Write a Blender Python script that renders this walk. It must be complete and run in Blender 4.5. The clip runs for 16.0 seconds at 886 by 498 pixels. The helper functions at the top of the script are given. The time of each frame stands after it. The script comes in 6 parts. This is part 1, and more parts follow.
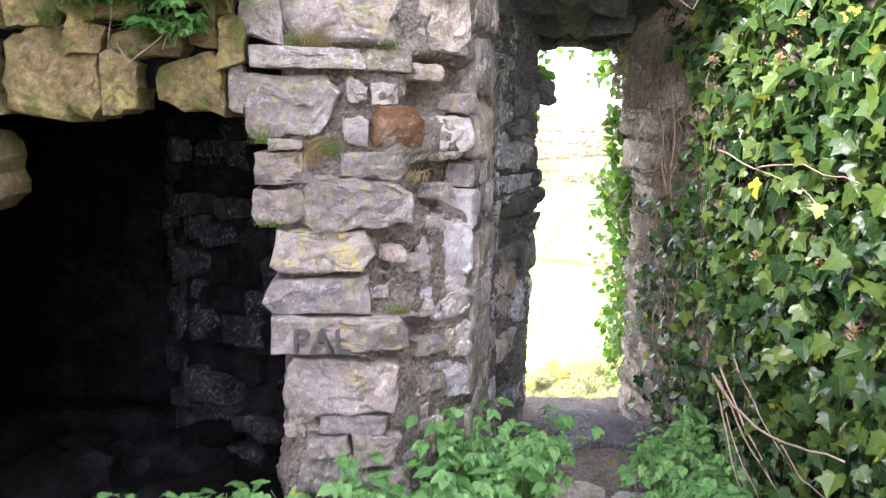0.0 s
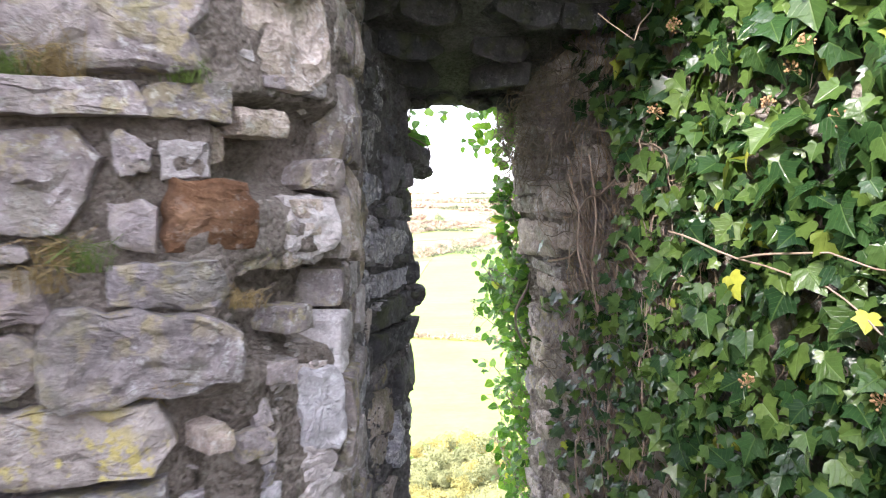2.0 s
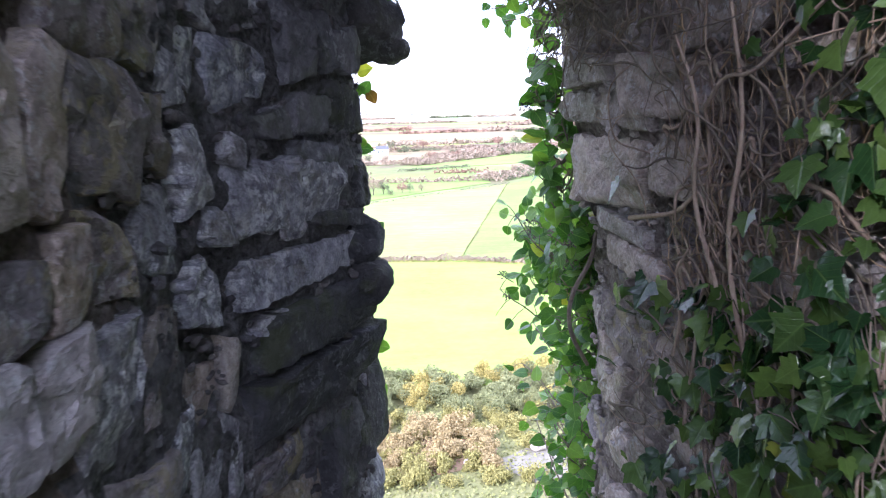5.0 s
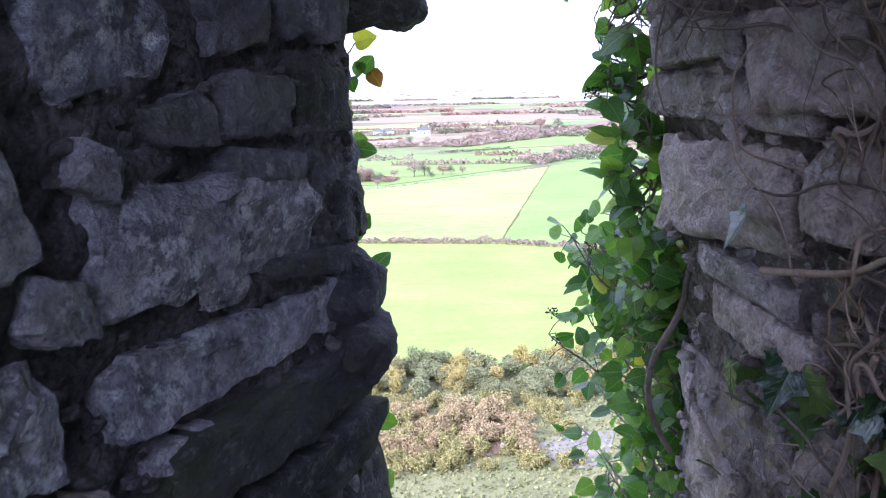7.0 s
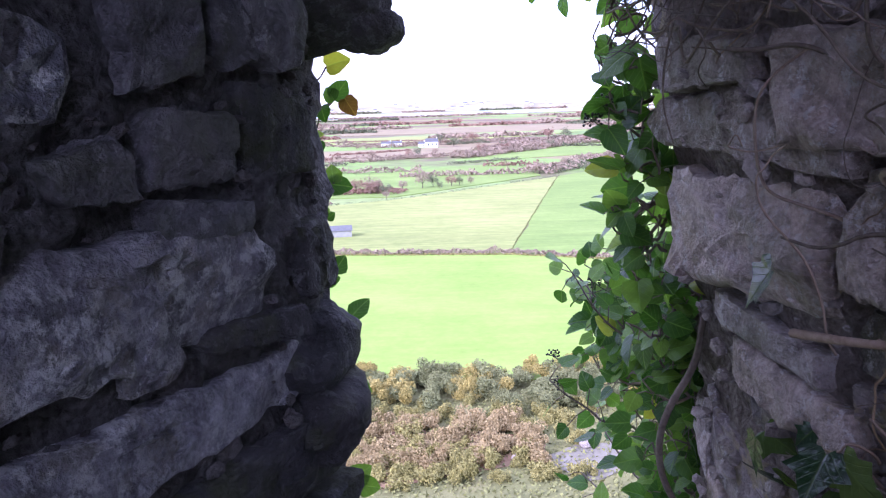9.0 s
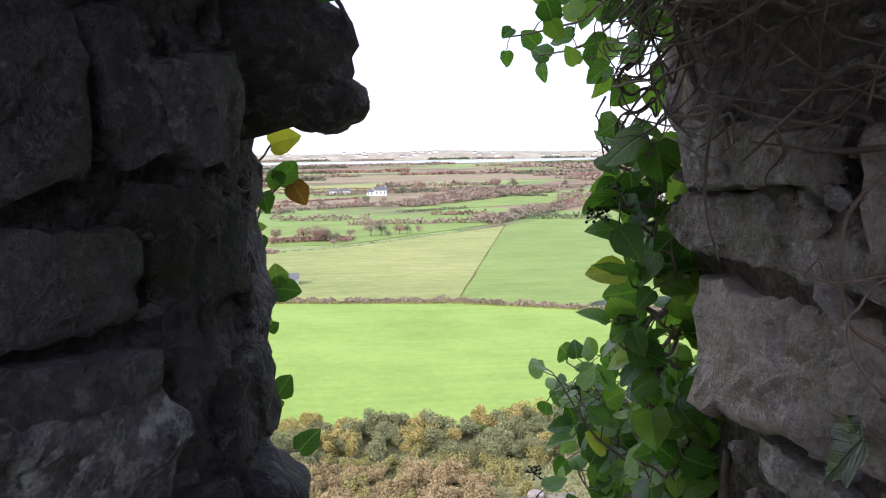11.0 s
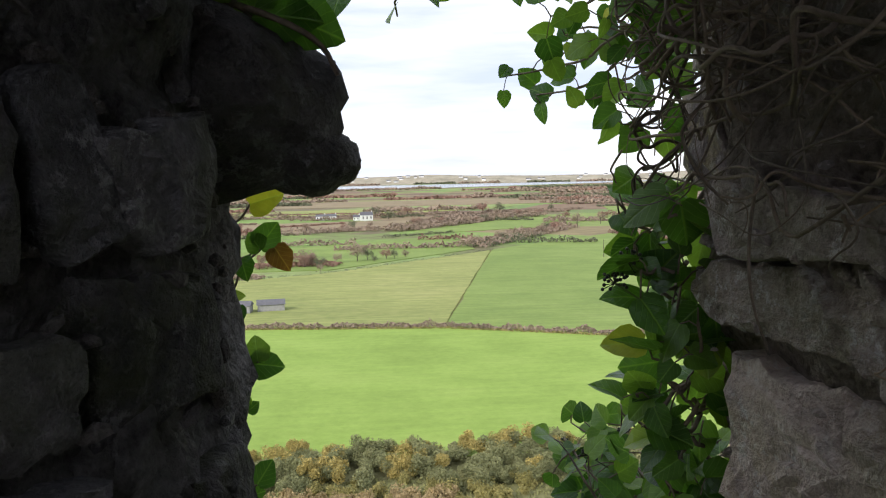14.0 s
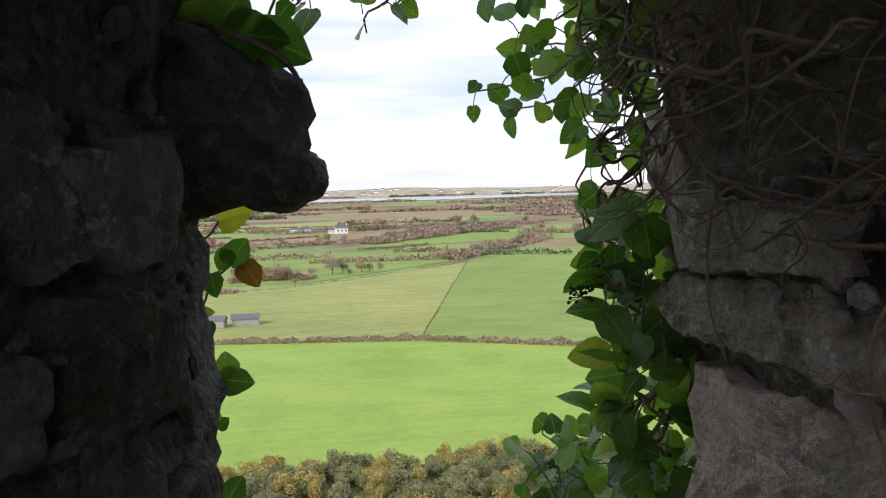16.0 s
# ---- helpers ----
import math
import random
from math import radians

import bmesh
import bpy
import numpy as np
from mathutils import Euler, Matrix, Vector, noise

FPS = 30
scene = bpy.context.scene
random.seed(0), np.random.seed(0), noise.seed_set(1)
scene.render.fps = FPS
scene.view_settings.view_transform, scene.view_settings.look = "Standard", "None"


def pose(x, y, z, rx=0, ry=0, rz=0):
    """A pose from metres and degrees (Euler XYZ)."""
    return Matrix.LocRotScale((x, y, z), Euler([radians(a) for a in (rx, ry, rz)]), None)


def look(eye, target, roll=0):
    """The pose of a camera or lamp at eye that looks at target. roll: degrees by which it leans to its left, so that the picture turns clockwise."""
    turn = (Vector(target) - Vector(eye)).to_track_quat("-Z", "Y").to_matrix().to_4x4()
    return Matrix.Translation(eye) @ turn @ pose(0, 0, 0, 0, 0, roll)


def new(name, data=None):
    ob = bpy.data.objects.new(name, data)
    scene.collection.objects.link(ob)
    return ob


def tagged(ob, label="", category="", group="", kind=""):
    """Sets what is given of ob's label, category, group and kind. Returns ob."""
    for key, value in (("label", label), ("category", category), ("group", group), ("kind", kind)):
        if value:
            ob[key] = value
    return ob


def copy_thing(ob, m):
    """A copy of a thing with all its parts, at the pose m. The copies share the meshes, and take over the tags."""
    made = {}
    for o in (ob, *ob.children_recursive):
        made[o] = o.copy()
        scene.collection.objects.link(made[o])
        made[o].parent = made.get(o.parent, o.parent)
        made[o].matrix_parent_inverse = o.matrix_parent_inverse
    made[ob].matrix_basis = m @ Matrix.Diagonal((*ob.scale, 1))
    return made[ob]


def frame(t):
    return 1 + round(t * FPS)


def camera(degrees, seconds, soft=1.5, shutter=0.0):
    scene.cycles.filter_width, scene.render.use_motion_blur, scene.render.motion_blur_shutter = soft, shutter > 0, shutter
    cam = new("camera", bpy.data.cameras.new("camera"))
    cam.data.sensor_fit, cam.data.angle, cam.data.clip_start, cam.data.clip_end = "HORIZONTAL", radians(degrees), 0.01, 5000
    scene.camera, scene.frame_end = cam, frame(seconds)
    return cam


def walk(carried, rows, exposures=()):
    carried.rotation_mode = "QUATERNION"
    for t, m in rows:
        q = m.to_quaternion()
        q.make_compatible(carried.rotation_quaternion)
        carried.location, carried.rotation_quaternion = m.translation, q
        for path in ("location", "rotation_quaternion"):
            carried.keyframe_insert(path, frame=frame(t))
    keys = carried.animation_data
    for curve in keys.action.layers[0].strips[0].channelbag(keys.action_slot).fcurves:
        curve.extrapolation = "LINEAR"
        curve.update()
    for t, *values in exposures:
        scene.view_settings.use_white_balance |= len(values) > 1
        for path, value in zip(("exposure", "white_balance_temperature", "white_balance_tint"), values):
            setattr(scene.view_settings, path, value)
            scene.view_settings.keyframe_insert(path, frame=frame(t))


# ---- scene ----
cam = camera(55.5, 16.0, soft=1.1, shutter=0.4)
PATH = [
    (0, (0.136, 0.332, 1.771), (0.121, 2.304, 1.438), 1.3),
    (0.5, (0.116, 0.555, 1.76), (0.142, 2.538, 1.499), 0.4),
    (1, (0.084, 0.779, 1.752), (0.207, 2.764, 1.546), 1.2),
    (1.5, (0.037, 1.09, 1.772), (0.377, 3.056, 1.634), 0.0),
    (2, (0.11, 1.318, 1.76), (0.464, 3.281, 1.612), 0.0),
    (2.5, (0.222, 1.58, 1.753), (0.505, 3.555, 1.611), -0.1),
    (2.7, (0.238, 1.687, 1.764), (0.546, 3.651, 1.547), 0.2),
    (3, (0.278, 1.858, 1.726), (0.632, 3.819, 1.547), -1.5),
    (3.5, (0.39, 2.103, 1.716), (0.719, 4.061, 1.477), -1.8),
    (3.7, (0.414, 2.179, 1.718), (0.701, 4.143, 1.467), -2.0),
    (5.8, (0.605, 2.975, 1.681), (0.713, 4.937, 1.305), -1.2),
    (6, (0.613, 3.013, 1.685), (0.694, 4.974, 1.302), -1.3),
    (6.5, (0.62, 3.138, 1.689), (0.682, 5.101, 1.31), -1.5),
    (7, (0.61, 3.25, 1.701), (0.681, 5.214, 1.335), -1.0),
    (7.5, (0.616, 3.31, 1.714), (0.737, 5.27, 1.334), -1.1),
    (8, (0.642, 3.376, 1.715), (0.788, 5.332, 1.324), -1.6),
    (8.5, (0.665, 3.389, 1.723), (0.773, 5.351, 1.353), -1.8),
    (9, (0.651, 3.393, 1.723), (0.701, 5.363, 1.383), -1.7),
    (9.5, (0.639, 3.42, 1.73), (0.683, 5.397, 1.432), -1.5),
    (10, (0.628, 3.501, 1.748), (0.718, 5.484, 1.505), -1.5),
    (10.2, (0.633, 3.53, 1.753), (0.743, 5.514, 1.525), -1.2),
    (12.3, (0.635, 3.712, 1.786), (0.864, 5.685, 1.552), -1.6),
    (12.5, (0.642, 3.723, 1.79), (0.85, 5.699, 1.564), -1.8),
    (13, (0.641, 3.727, 1.793), (0.828, 5.707, 1.582), -1.8),
    (13.5, (0.636, 3.723, 1.797), (0.833, 5.704, 1.604), -1.3),
    (14, (0.631, 3.716, 1.801), (0.841, 5.697, 1.629), -1.1),
    (14.5, (0.629, 3.713, 1.802), (0.837, 5.695, 1.64), -1.1),
    (15, (0.629, 3.709, 1.802), (0.846, 5.691, 1.648), -1.2),
    (15.5, (0.632, 3.708, 1.802), (0.873, 5.688, 1.654), -1.3),
    (16, (0.637, 3.706, 1.804), (0.906, 5.683, 1.66), -1.4),
]
walk(cam, [(t, look(eye, aim, roll)) for t, eye, aim, roll in PATH],
     exposures=[(0.0, 2.8, 6400, 19), (1.5, 2.5, 6300, 17), (2.5, 2.28, 6200, 19), (3.7, 2.08, 6100, 21), (5.6, 1.48, 5150, 27), (7.0, 1.33, 5100, 33),
                (9.0, 1.05, 5150, 41), (10.2, 0.7, 5400, 34), (12.3, 0.18, 6300, 13), (16.0, -0.04, 6300, 16)])

# ---------------------------------------------------------------- world and sun
world = bpy.data.worlds.new("world")
scene.world = world
world.use_nodes = True
wn, wl = world.node_tree.nodes, world.node_tree.links
wn.clear()
w_out = wn.new("ShaderNodeOutputWorld")
w_mix = wn.new("ShaderNodeMixShader")
w_sky = wn.new("ShaderNodeTexSky")
w_sky.sky_type = "NISHITA"
w_sky.sun_disc = False
w_sky.sun_elevation, w_sky.sun_rotation = radians(32), radians(232)
w_bg = wn.new("ShaderNodeBackground")
w_bg.inputs["Strength"].default_value = 0.13
wl.new(w_sky.outputs[0], w_bg.inputs["Color"])
w_tc = wn.new("ShaderNodeTexCoord")
w_map = wn.new("ShaderNodeMapping")
w_map.inputs["Scale"].default_value = (2.2, 2.2, 16)
w_noise = wn.new("ShaderNodeTexNoise")
w_noise.inputs["Scale"].default_value = 1.6
w_noise.inputs["Detail"].default_value = 5
w_ramp = wn.new("ShaderNodeValToRGB")
w_ramp.color_ramp.elements[0].position, w_ramp.color_ramp.elements[0].color = 0.36, (0.64, 0.71, 0.85, 1)
w_ramp.color_ramp.elements[1].position, w_ramp.color_ramp.elements[1].color = 0.60, (0.98, 0.99, 1.0, 1)
w_cloud = wn.new("ShaderNodeBackground")
w_cloud.inputs["Strength"].default_value = 1.32
wl.new(w_tc.outputs["Generated"], w_map.inputs[0])
wl.new(w_map.outputs[0], w_noise.inputs["Vector"])
wl.new(w_noise.outputs[0], w_ramp.inputs[0])
wl.new(w_ramp.outputs[0], w_cloud.inputs["Color"])
w_mix.inputs[0].default_value = 0.85
wl.new(w_bg.outputs[0], w_mix.inputs[1])
wl.new(w_cloud.outputs[0], w_mix.inputs[2])
wl.new(w_mix.outputs[0], w_out.inputs[0])

SUN_TO = Vector((0.67, 0.52, -0.53)).normalized()
sun = new("sun", bpy.data.lights.new("sun", "SUN"))
sun.data.energy, sun.data.angle, sun.data.color = 3.3, radians(13), (1.0, 0.94, 0.84)
sun.matrix_world = look((0, 0, 30), Vector((0, 0, 30)) + SUN_TO)


# ---------------------------------------------------------------- materials
def nodes_of(name, rough=0.85):
    m = bpy.data.materials.new(name)
    m.use_nodes = True
    n, l = m.node_tree.nodes, m.node_tree.links
    b = n["Principled BSDF"]
    b.inputs["Roughness"].default_value = rough
    b.inputs["Specular IOR Level"].default_value = 0.3
    return m, n, l, b


def tex(n, l, pos, scale, detail=5, kind="ShaderNodeTexNoise", rough=0.6):
    t = n.new(kind)
    t.inputs["Scale"].default_value = scale
    if kind == "ShaderNodeTexNoise":
        t.inputs["Detail"].default_value = detail
        t.inputs["Roughness"].default_value = rough
    l.new(pos, t.inputs["Vector"])
    return t


def ramp(n, l, src, stops):
    r = n.new("ShaderNodeValToRGB")
    e = r.color_ramp.elements
    while len(e) < len(stops):
        e.new(0.5)
    for el, (p, c) in zip(e, stops):
        el.position, el.color = p, (*c, 1)
    l.new(src, r.inputs[0])
    return r.outputs[0]


def blend(n, l, fac, a, b, mode="MIX"):
    x = n.new("ShaderNodeMix")
    x.data_type, x.blend_type = "RGBA", mode
    for v, s in ((fac, x.inputs[0]), (a, x.inputs[6]), (b, x.inputs[7])):
        if isinstance(v, (int, float)):
            s.default_value = v
        elif isinstance(v, tuple):
            s.default_value = (*v, 1)
        else:
            l.new(v, s)
    return x.outputs[2]


def calc(n, l, op, a, b=0.0):
    x = n.new("ShaderNodeMath")
    x.operation = op
    for v, s in ((a, x.inputs[0]), (b, x.inputs[1])):
        if isinstance(v, (int, float)):
            s.default_value = v
        else:
            l.new(v, s)
    return x.outputs[0]


def relief(n, l, b, heights, strength, dist):
    h = heights[0]
    for more, k in heights[1:]:
        h = calc(n, l, "ADD", h, calc(n, l, "MULTIPLY", more, k))
    u = n.new("ShaderNodeBump")
    u.inputs["Strength"].default_value, u.inputs["Distance"].default_value = strength, dist
    l.new(h, u.inputs["Height"])
    l.new(u.outputs[0], b.inputs["Normal"])


def chance(n, l):
    """A random number for each object and each loose piece of a joined mesh."""
    g, o = n.new("ShaderNodeNewGeometry"), n.new("ShaderNodeObjectInfo")
    return calc(n, l, "FRACT", calc(n, l, "ADD", g.outputs["Random Per Island"], o.outputs["Random"]))


def stone_mat(name, dark, mid, light, lichen=0.0, white=0.3, tint=(0.5, 0.42, 0.15), bump=1.0, moss=0.0, grain=0.22, speck=0.32):
    m, n, l, b = nodes_of(name, 0.88)
    pos = n.new("ShaderNodeNewGeometry").outputs["Position"]
    big, mid_n, fine = tex(n, l, pos, 6, 6), tex(n, l, pos, 34, 6, rough=0.7), tex(n, l, pos, 160, 4, rough=0.7)
    c = ramp(n, l, big.outputs[0], [(0.30, dark), (0.5, mid), (0.72, light)])
    stain = tex(n, l, pos, 2.3, 4)
    c = blend(n, l, 0.7, c, ramp(n, l, stain.outputs[0], [(0.36, (0.6, 0.57, 0.55)), (0.62, (1.12, 1.1, 1.1))]), "MULTIPLY")
    c = blend(n, l, speck, c, ramp(n, l, mid_n.outputs[0], [(0.36, tuple(v * 0.4 for v in dark)), (0.50, mid), (0.64, tuple(min(0.85, v * 1.15) for v in light))]))
    c = blend(n, l, grain, c, ramp(n, l, fine.outputs[0], [(0.32, (0.16, 0.16, 0.16)), (0.68, (0.88, 0.88, 0.88))]), "OVERLAY")
    r = chance(n, l)
    c = blend(n, l, 0.75, c, ramp(n, l, r, [(0.0, (0.58, 0.56, 0.56)), (0.25, (1.0, 0.93, 0.89)), (0.5, (0.74, 0.74, 0.80)), (0.75, (1.12, 1.06, 1.04)), (1.0, (0.86, 0.78, 0.76))]), "MULTIPLY")
    if white:
        spots = tex(n, l, pos, 55, 5, rough=0.75)
        where = tex(n, l, pos, 7, 3)
        f = calc(n, l, "MULTIPLY", ramp(n, l, spots.outputs[0], [(0.54 - 0.05 * (white > 0.9), (0, 0, 0)), (0.60, (1, 1, 1))]), ramp(n, l, where.outputs[0], [(0.40 - 0.06 * (white > 0.9), (0, 0, 0)), (0.55, (1, 1, 1))]))
        c = blend(n, l, calc(n, l, "MULTIPLY", f, white), c, (0.74, 0.73, 0.73))
    if lichen:
        spots = tex(n, l, pos, 27, 4, rough=0.65)
        where = tex(n, l, pos, 5, 2)
        f = calc(n, l, "MULTIPLY", ramp(n, l, spots.outputs[0], [(0.49, (0, 0, 0)), (0.57, (1, 1, 1))]), ramp(n, l, where.outputs[0], [(0.38, (0, 0, 0)), (0.58, (1, 1, 1))]))
        c = blend(n, l, calc(n, l, "MULTIPLY", f, lichen), c, tint)
    if moss:
        where = tex(n, l, pos, 9, 5)
        c = blend(n, l, calc(n, l, "MULTIPLY", ramp(n, l, where.outputs[0], [(0.5, (0, 0, 0)), (0.62, (1, 1, 1))]), moss), c, (0.10, 0.12, 0.03))
    l.new(c, b.inputs["Base Color"])
    relief(n, l, b, [big.outputs[0], (mid_n.outputs[0], 0.6), (fine.outputs[0], 0.22)], bump, 0.03)
    return m


def mortar_mat(name, dark, mid, light, bump=1.0):
    m, n, l, b = nodes_of(name, 0.95)
    pos = n.new("ShaderNodeNewGeometry").outputs["Position"]
    a, c2, peb = tex(n, l, pos, 9, 6), tex(n, l, pos, 70, 6, rough=0.75), tex(n, l, pos, 85, kind="ShaderNodeTexVoronoi")
    c = ramp(n, l, a.outputs[0], [(0.32, dark), (0.5, mid), (0.7, light)])
    c = blend(n, l, 0.6, c, ramp(n, l, c2.outputs[0], [(0.35, tuple(v * 0.4 for v in dark)), (0.5, mid), (0.68, light)]))
    c = blend(n, l, calc(n, l, "MULTIPLY", ramp(n, l, peb.outputs["Distance"], [(0.12, (1, 1, 1)), (0.3, (0, 0, 0))]), 0.35), c, light)
    l.new(c, b.inputs["Base Color"])
    relief(n, l, b, [a.outputs[0], (c2.outputs[0], 0.7), (peb.outputs["Distance"], -0.5)], bump, 0.035)
    return m


def leaf_mat(name, dark, mid, light, odd, gloss=0.32, veins=0.2, through_light=0.35):
    m, n, l, b = nodes_of(name, gloss)
    b.inputs["Specular IOR Level"].default_value = 0.5
    r = chance(n, l)
    c = ramp(n, l, r, [(0.0, dark), (0.45, mid), (0.975, light), (0.997, odd)])
    uv = n.new("ShaderNodeUVMap").outputs[0]
    sep = n.new("ShaderNodeSeparateXYZ")
    l.new(uv, sep.inputs[0])
    mid_rib = calc(n, l, "ABSOLUTE", calc(n, l, "SUBTRACT", sep.outputs[0], 0.5))
    side = calc(n, l, "ABSOLUTE", calc(n, l, "SUBTRACT", calc(n, l, "FRACT", calc(n, l, "MULTIPLY", calc(n, l, "SUBTRACT", sep.outputs[1], mid_rib), 5.0)), 0.5))
    v = calc(n, l, "MAXIMUM", ramp(n, l, mid_rib, [(0.008, (1, 1, 1)), (0.035, (0, 0, 0))]), ramp(n, l, side, [(0.02, (0.45, 0.45, 0.45)), (0.09, (0, 0, 0))]))
    c = blend(n, l, calc(n, l, "MULTIPLY", v, veins), c, tuple(min(1, x * 2.0 + 0.03) for x in light))
    pos = n.new("ShaderNodeNewGeometry").outputs["Position"]
    blot = tex(n, l, pos, 60, 4)
    c = blend(n, l, 0.4, c, ramp(n, l, blot.outputs[0], [(0.3, (0.3, 0.3, 0.3)), (0.7, (0.7, 0.7, 0.7))]), "OVERLAY")
    l.new(c, b.inputs["Base Color"])
    relief(n, l, b, [blot.outputs[0], (v, -0.6)], 0.4, 0.006)
    t = n.new("ShaderNodeBsdfTranslucent")
    l.new(blend(n, l, 1.0, c, (1.5, 1.55, 0.75), "MULTIPLY"), t.inputs["Color"])
    mix = n.new("ShaderNodeMixShader")
    mix.inputs[0].default_value = through_light
    l.new(b.outputs[0], mix.inputs[1])
    l.new(t.outputs[0], mix.inputs[2])
    l.new(mix.outputs[0], n["Material Output"].inputs[0])
    return m


def plain_mat(name, dark, light, scale, fine, rough=0.85, bump=0.4, dist=0.01, vary=0.0):
    m, n, l, b = nodes_of(name, rough)
    pos = n.new("ShaderNodeNewGeometry").outputs["Position"]
    a, f = tex(n, l, pos, scale, 5), tex(n, l, pos, fine, 5, rough=0.7)
    c = blend(n, l, 0.5, ramp(n, l, a.outputs[0], [(0.32, dark), (0.68, light)]), ramp(n, l, f.outputs[0], [(0.32, dark), (0.68, light)]))
    if vary:
        c = blend(n, l, vary, c, ramp(n, l, chance(n, l), [(0.0, (0.45, 0.45, 0.4)), (0.5, (1, 1, 1)), (1.0, (1.35, 1.25, 1.05))]), "MULTIPLY")
    l.new(c, b.inputs["Base Color"])
    relief(n, l, b, [a.outputs[0], (f.outputs[0], 0.6)], bump, dist)
    return m


GREY = stone_mat("grey limestone", (0.165, 0.147, 0.15), (0.315, 0.283, 0.288), (0.50, 0.455, 0.455), lichen=0.35, white=0.4, moss=0.25)
LICHEN = stone_mat("lichened limestone", (0.24, 0.22, 0.20), (0.38, 0.355, 0.34), (0.52, 0.49, 0.47), lichen=0.95, white=0.4)
PALE = stone_mat("pale broken limestone", (0.36, 0.34, 0.34), (0.54, 0.51, 0.51), (0.70, 0.67, 0.66), white=0.5)
RUST = stone_mat("rusty sandstone", (0.085, 0.045, 0.028), (0.18, 0.095, 0.052), (0.31, 0.20, 0.13), white=0.2)
OCHRE = stone_mat("mossy ochre stone", (0.085, 0.068, 0.03), (0.20, 0.158, 0.075), (0.34, 0.275, 0.15), lichen=0.4, white=0.1, moss=0.8, grain=0.4, speck=0.45)
SLATE = stone_mat("blue grey limestone", (0.20, 0.20, 0.225), (0.35, 0.35, 0.39), (0.50, 0.50, 0.55), lichen=0.12, white=1.0, grain=0.45, speck=0.5, bump=1.0)
# Dark stone: damp at the jamb, and painted shade on the soffit.
DARKSTONE = stone_mat("dark damp stone, also soffit shade", (0.045, 0.045, 0.05), (0.09, 0.09, 0.095), (0.16, 0.155, 0.155), white=0.15, moss=0.4)
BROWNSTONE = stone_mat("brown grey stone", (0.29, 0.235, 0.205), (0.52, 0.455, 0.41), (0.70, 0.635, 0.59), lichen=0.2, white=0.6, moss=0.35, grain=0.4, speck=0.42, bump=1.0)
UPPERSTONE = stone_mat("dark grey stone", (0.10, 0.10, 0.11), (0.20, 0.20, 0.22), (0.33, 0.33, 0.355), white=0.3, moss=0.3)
# Recess stones near black: the shade in there is put into their colour.
SHADESTONE = stone_mat("shade-dark stone", (0.004, 0.004, 0.0045), (0.009, 0.009, 0.010), (0.026, 0.026, 0.029), white=0.0)
CAVESTONE = stone_mat("dim stone with recess shade in its colour", (0.010, 0.010, 0.012), (0.022, 0.022, 0.025), (0.065, 0.065, 0.072), white=0.15, grain=0.4)
# Hardly any sheen, so the painted shade stays black.
for m in (SHADESTONE, CAVESTONE):
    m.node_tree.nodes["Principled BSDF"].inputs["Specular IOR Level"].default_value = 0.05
# Sill rock in a darker grey: the shade it lies in is part of the colour.
SILL = stone_mat("sill rock toned for shade", (0.07, 0.07, 0.078), (0.14, 0.14, 0.155), (0.25, 0.25, 0.27), white=0.2)
GREYGRIT = stone_mat("grey grit", (0.10, 0.095, 0.095), (0.18, 0.17, 0.17), (0.28, 0.27, 0.27), white=0.0)
PALEGRIT = stone_mat("pale grit", (0.24, 0.20, 0.18), (0.40, 0.36, 0.33), (0.58, 0.54, 0.51), white=0.4)
MORTAR = mortar_mat("lime mortar", (0.13, 0.10, 0.085), (0.265, 0.22, 0.19), (0.43, 0.38, 0.34))
GREYMORTAR = mortar_mat("grey mortar", (0.085, 0.08, 0.08), (0.18, 0.17, 0.168), (0.33, 0.315, 0.31))
# Colour of the sheet that paints shade on the recess floor, sheen cut too.
SHADEFLOOR = mortar_mat("near-black floor shade", (0.004, 0.004, 0.004), (0.008, 0.008, 0.008), (0.022, 0.021, 0.021))
SHADEFLOOR.node_tree.nodes["Principled BSDF"].inputs["Specular IOR Level"].default_value = 0.05
SOIL = mortar_mat("trodden soil", (0.07, 0.058, 0.052), (0.15, 0.125, 0.112), (0.27, 0.24, 0.22), 0.8)
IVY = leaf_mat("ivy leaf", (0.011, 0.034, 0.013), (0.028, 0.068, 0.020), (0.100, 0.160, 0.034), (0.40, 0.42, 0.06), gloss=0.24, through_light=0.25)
# Outer leaves: brighter green, with the sun on the bush included in the colour.
IVYOUT = leaf_mat("outer ivy leaf painted sunlit", (0.028, 0.085, 0.012), (0.07, 0.17, 0.025), (0.18, 0.31, 0.045), (0.42, 0.42, 0.05), through_light=0.42)
HERB = leaf_mat("herb leaf", (0.05, 0.14, 0.04), (0.095, 0.23, 0.065), (0.18, 0.35, 0.12), (0.3, 0.36, 0.06), gloss=0.5)
DRYLEAF = leaf_mat("withered leaf", (0.16, 0.08, 0.02), (0.25, 0.14, 0.03), (0.4, 0.27, 0.06), (0.5, 0.42, 0.08), gloss=0.6)
STEM = plain_mat("ivy stem", (0.10, 0.078, 0.06), (0.29, 0.235, 0.185), 30, 160, 0.85, 0.6, 0.004, vary=0.4)
ROOTLET = plain_mat("dry ivy rootlet", (0.19, 0.135, 0.085), (0.46, 0.34, 0.22), 30, 160, 0.9, 0.4, 0.003, vary=0.5)
DEADSTEM = plain_mat("dry bramble stem", (0.22, 0.15, 0.11), (0.46, 0.36, 0.28), 25, 140, 0.7, 0.4, 0.003, vary=0.3)
GREENSTEM = plain_mat("green stem", (0.08, 0.14, 0.04), (0.16, 0.22, 0.07), 30, 140, 0.6, 0.3, 0.003)
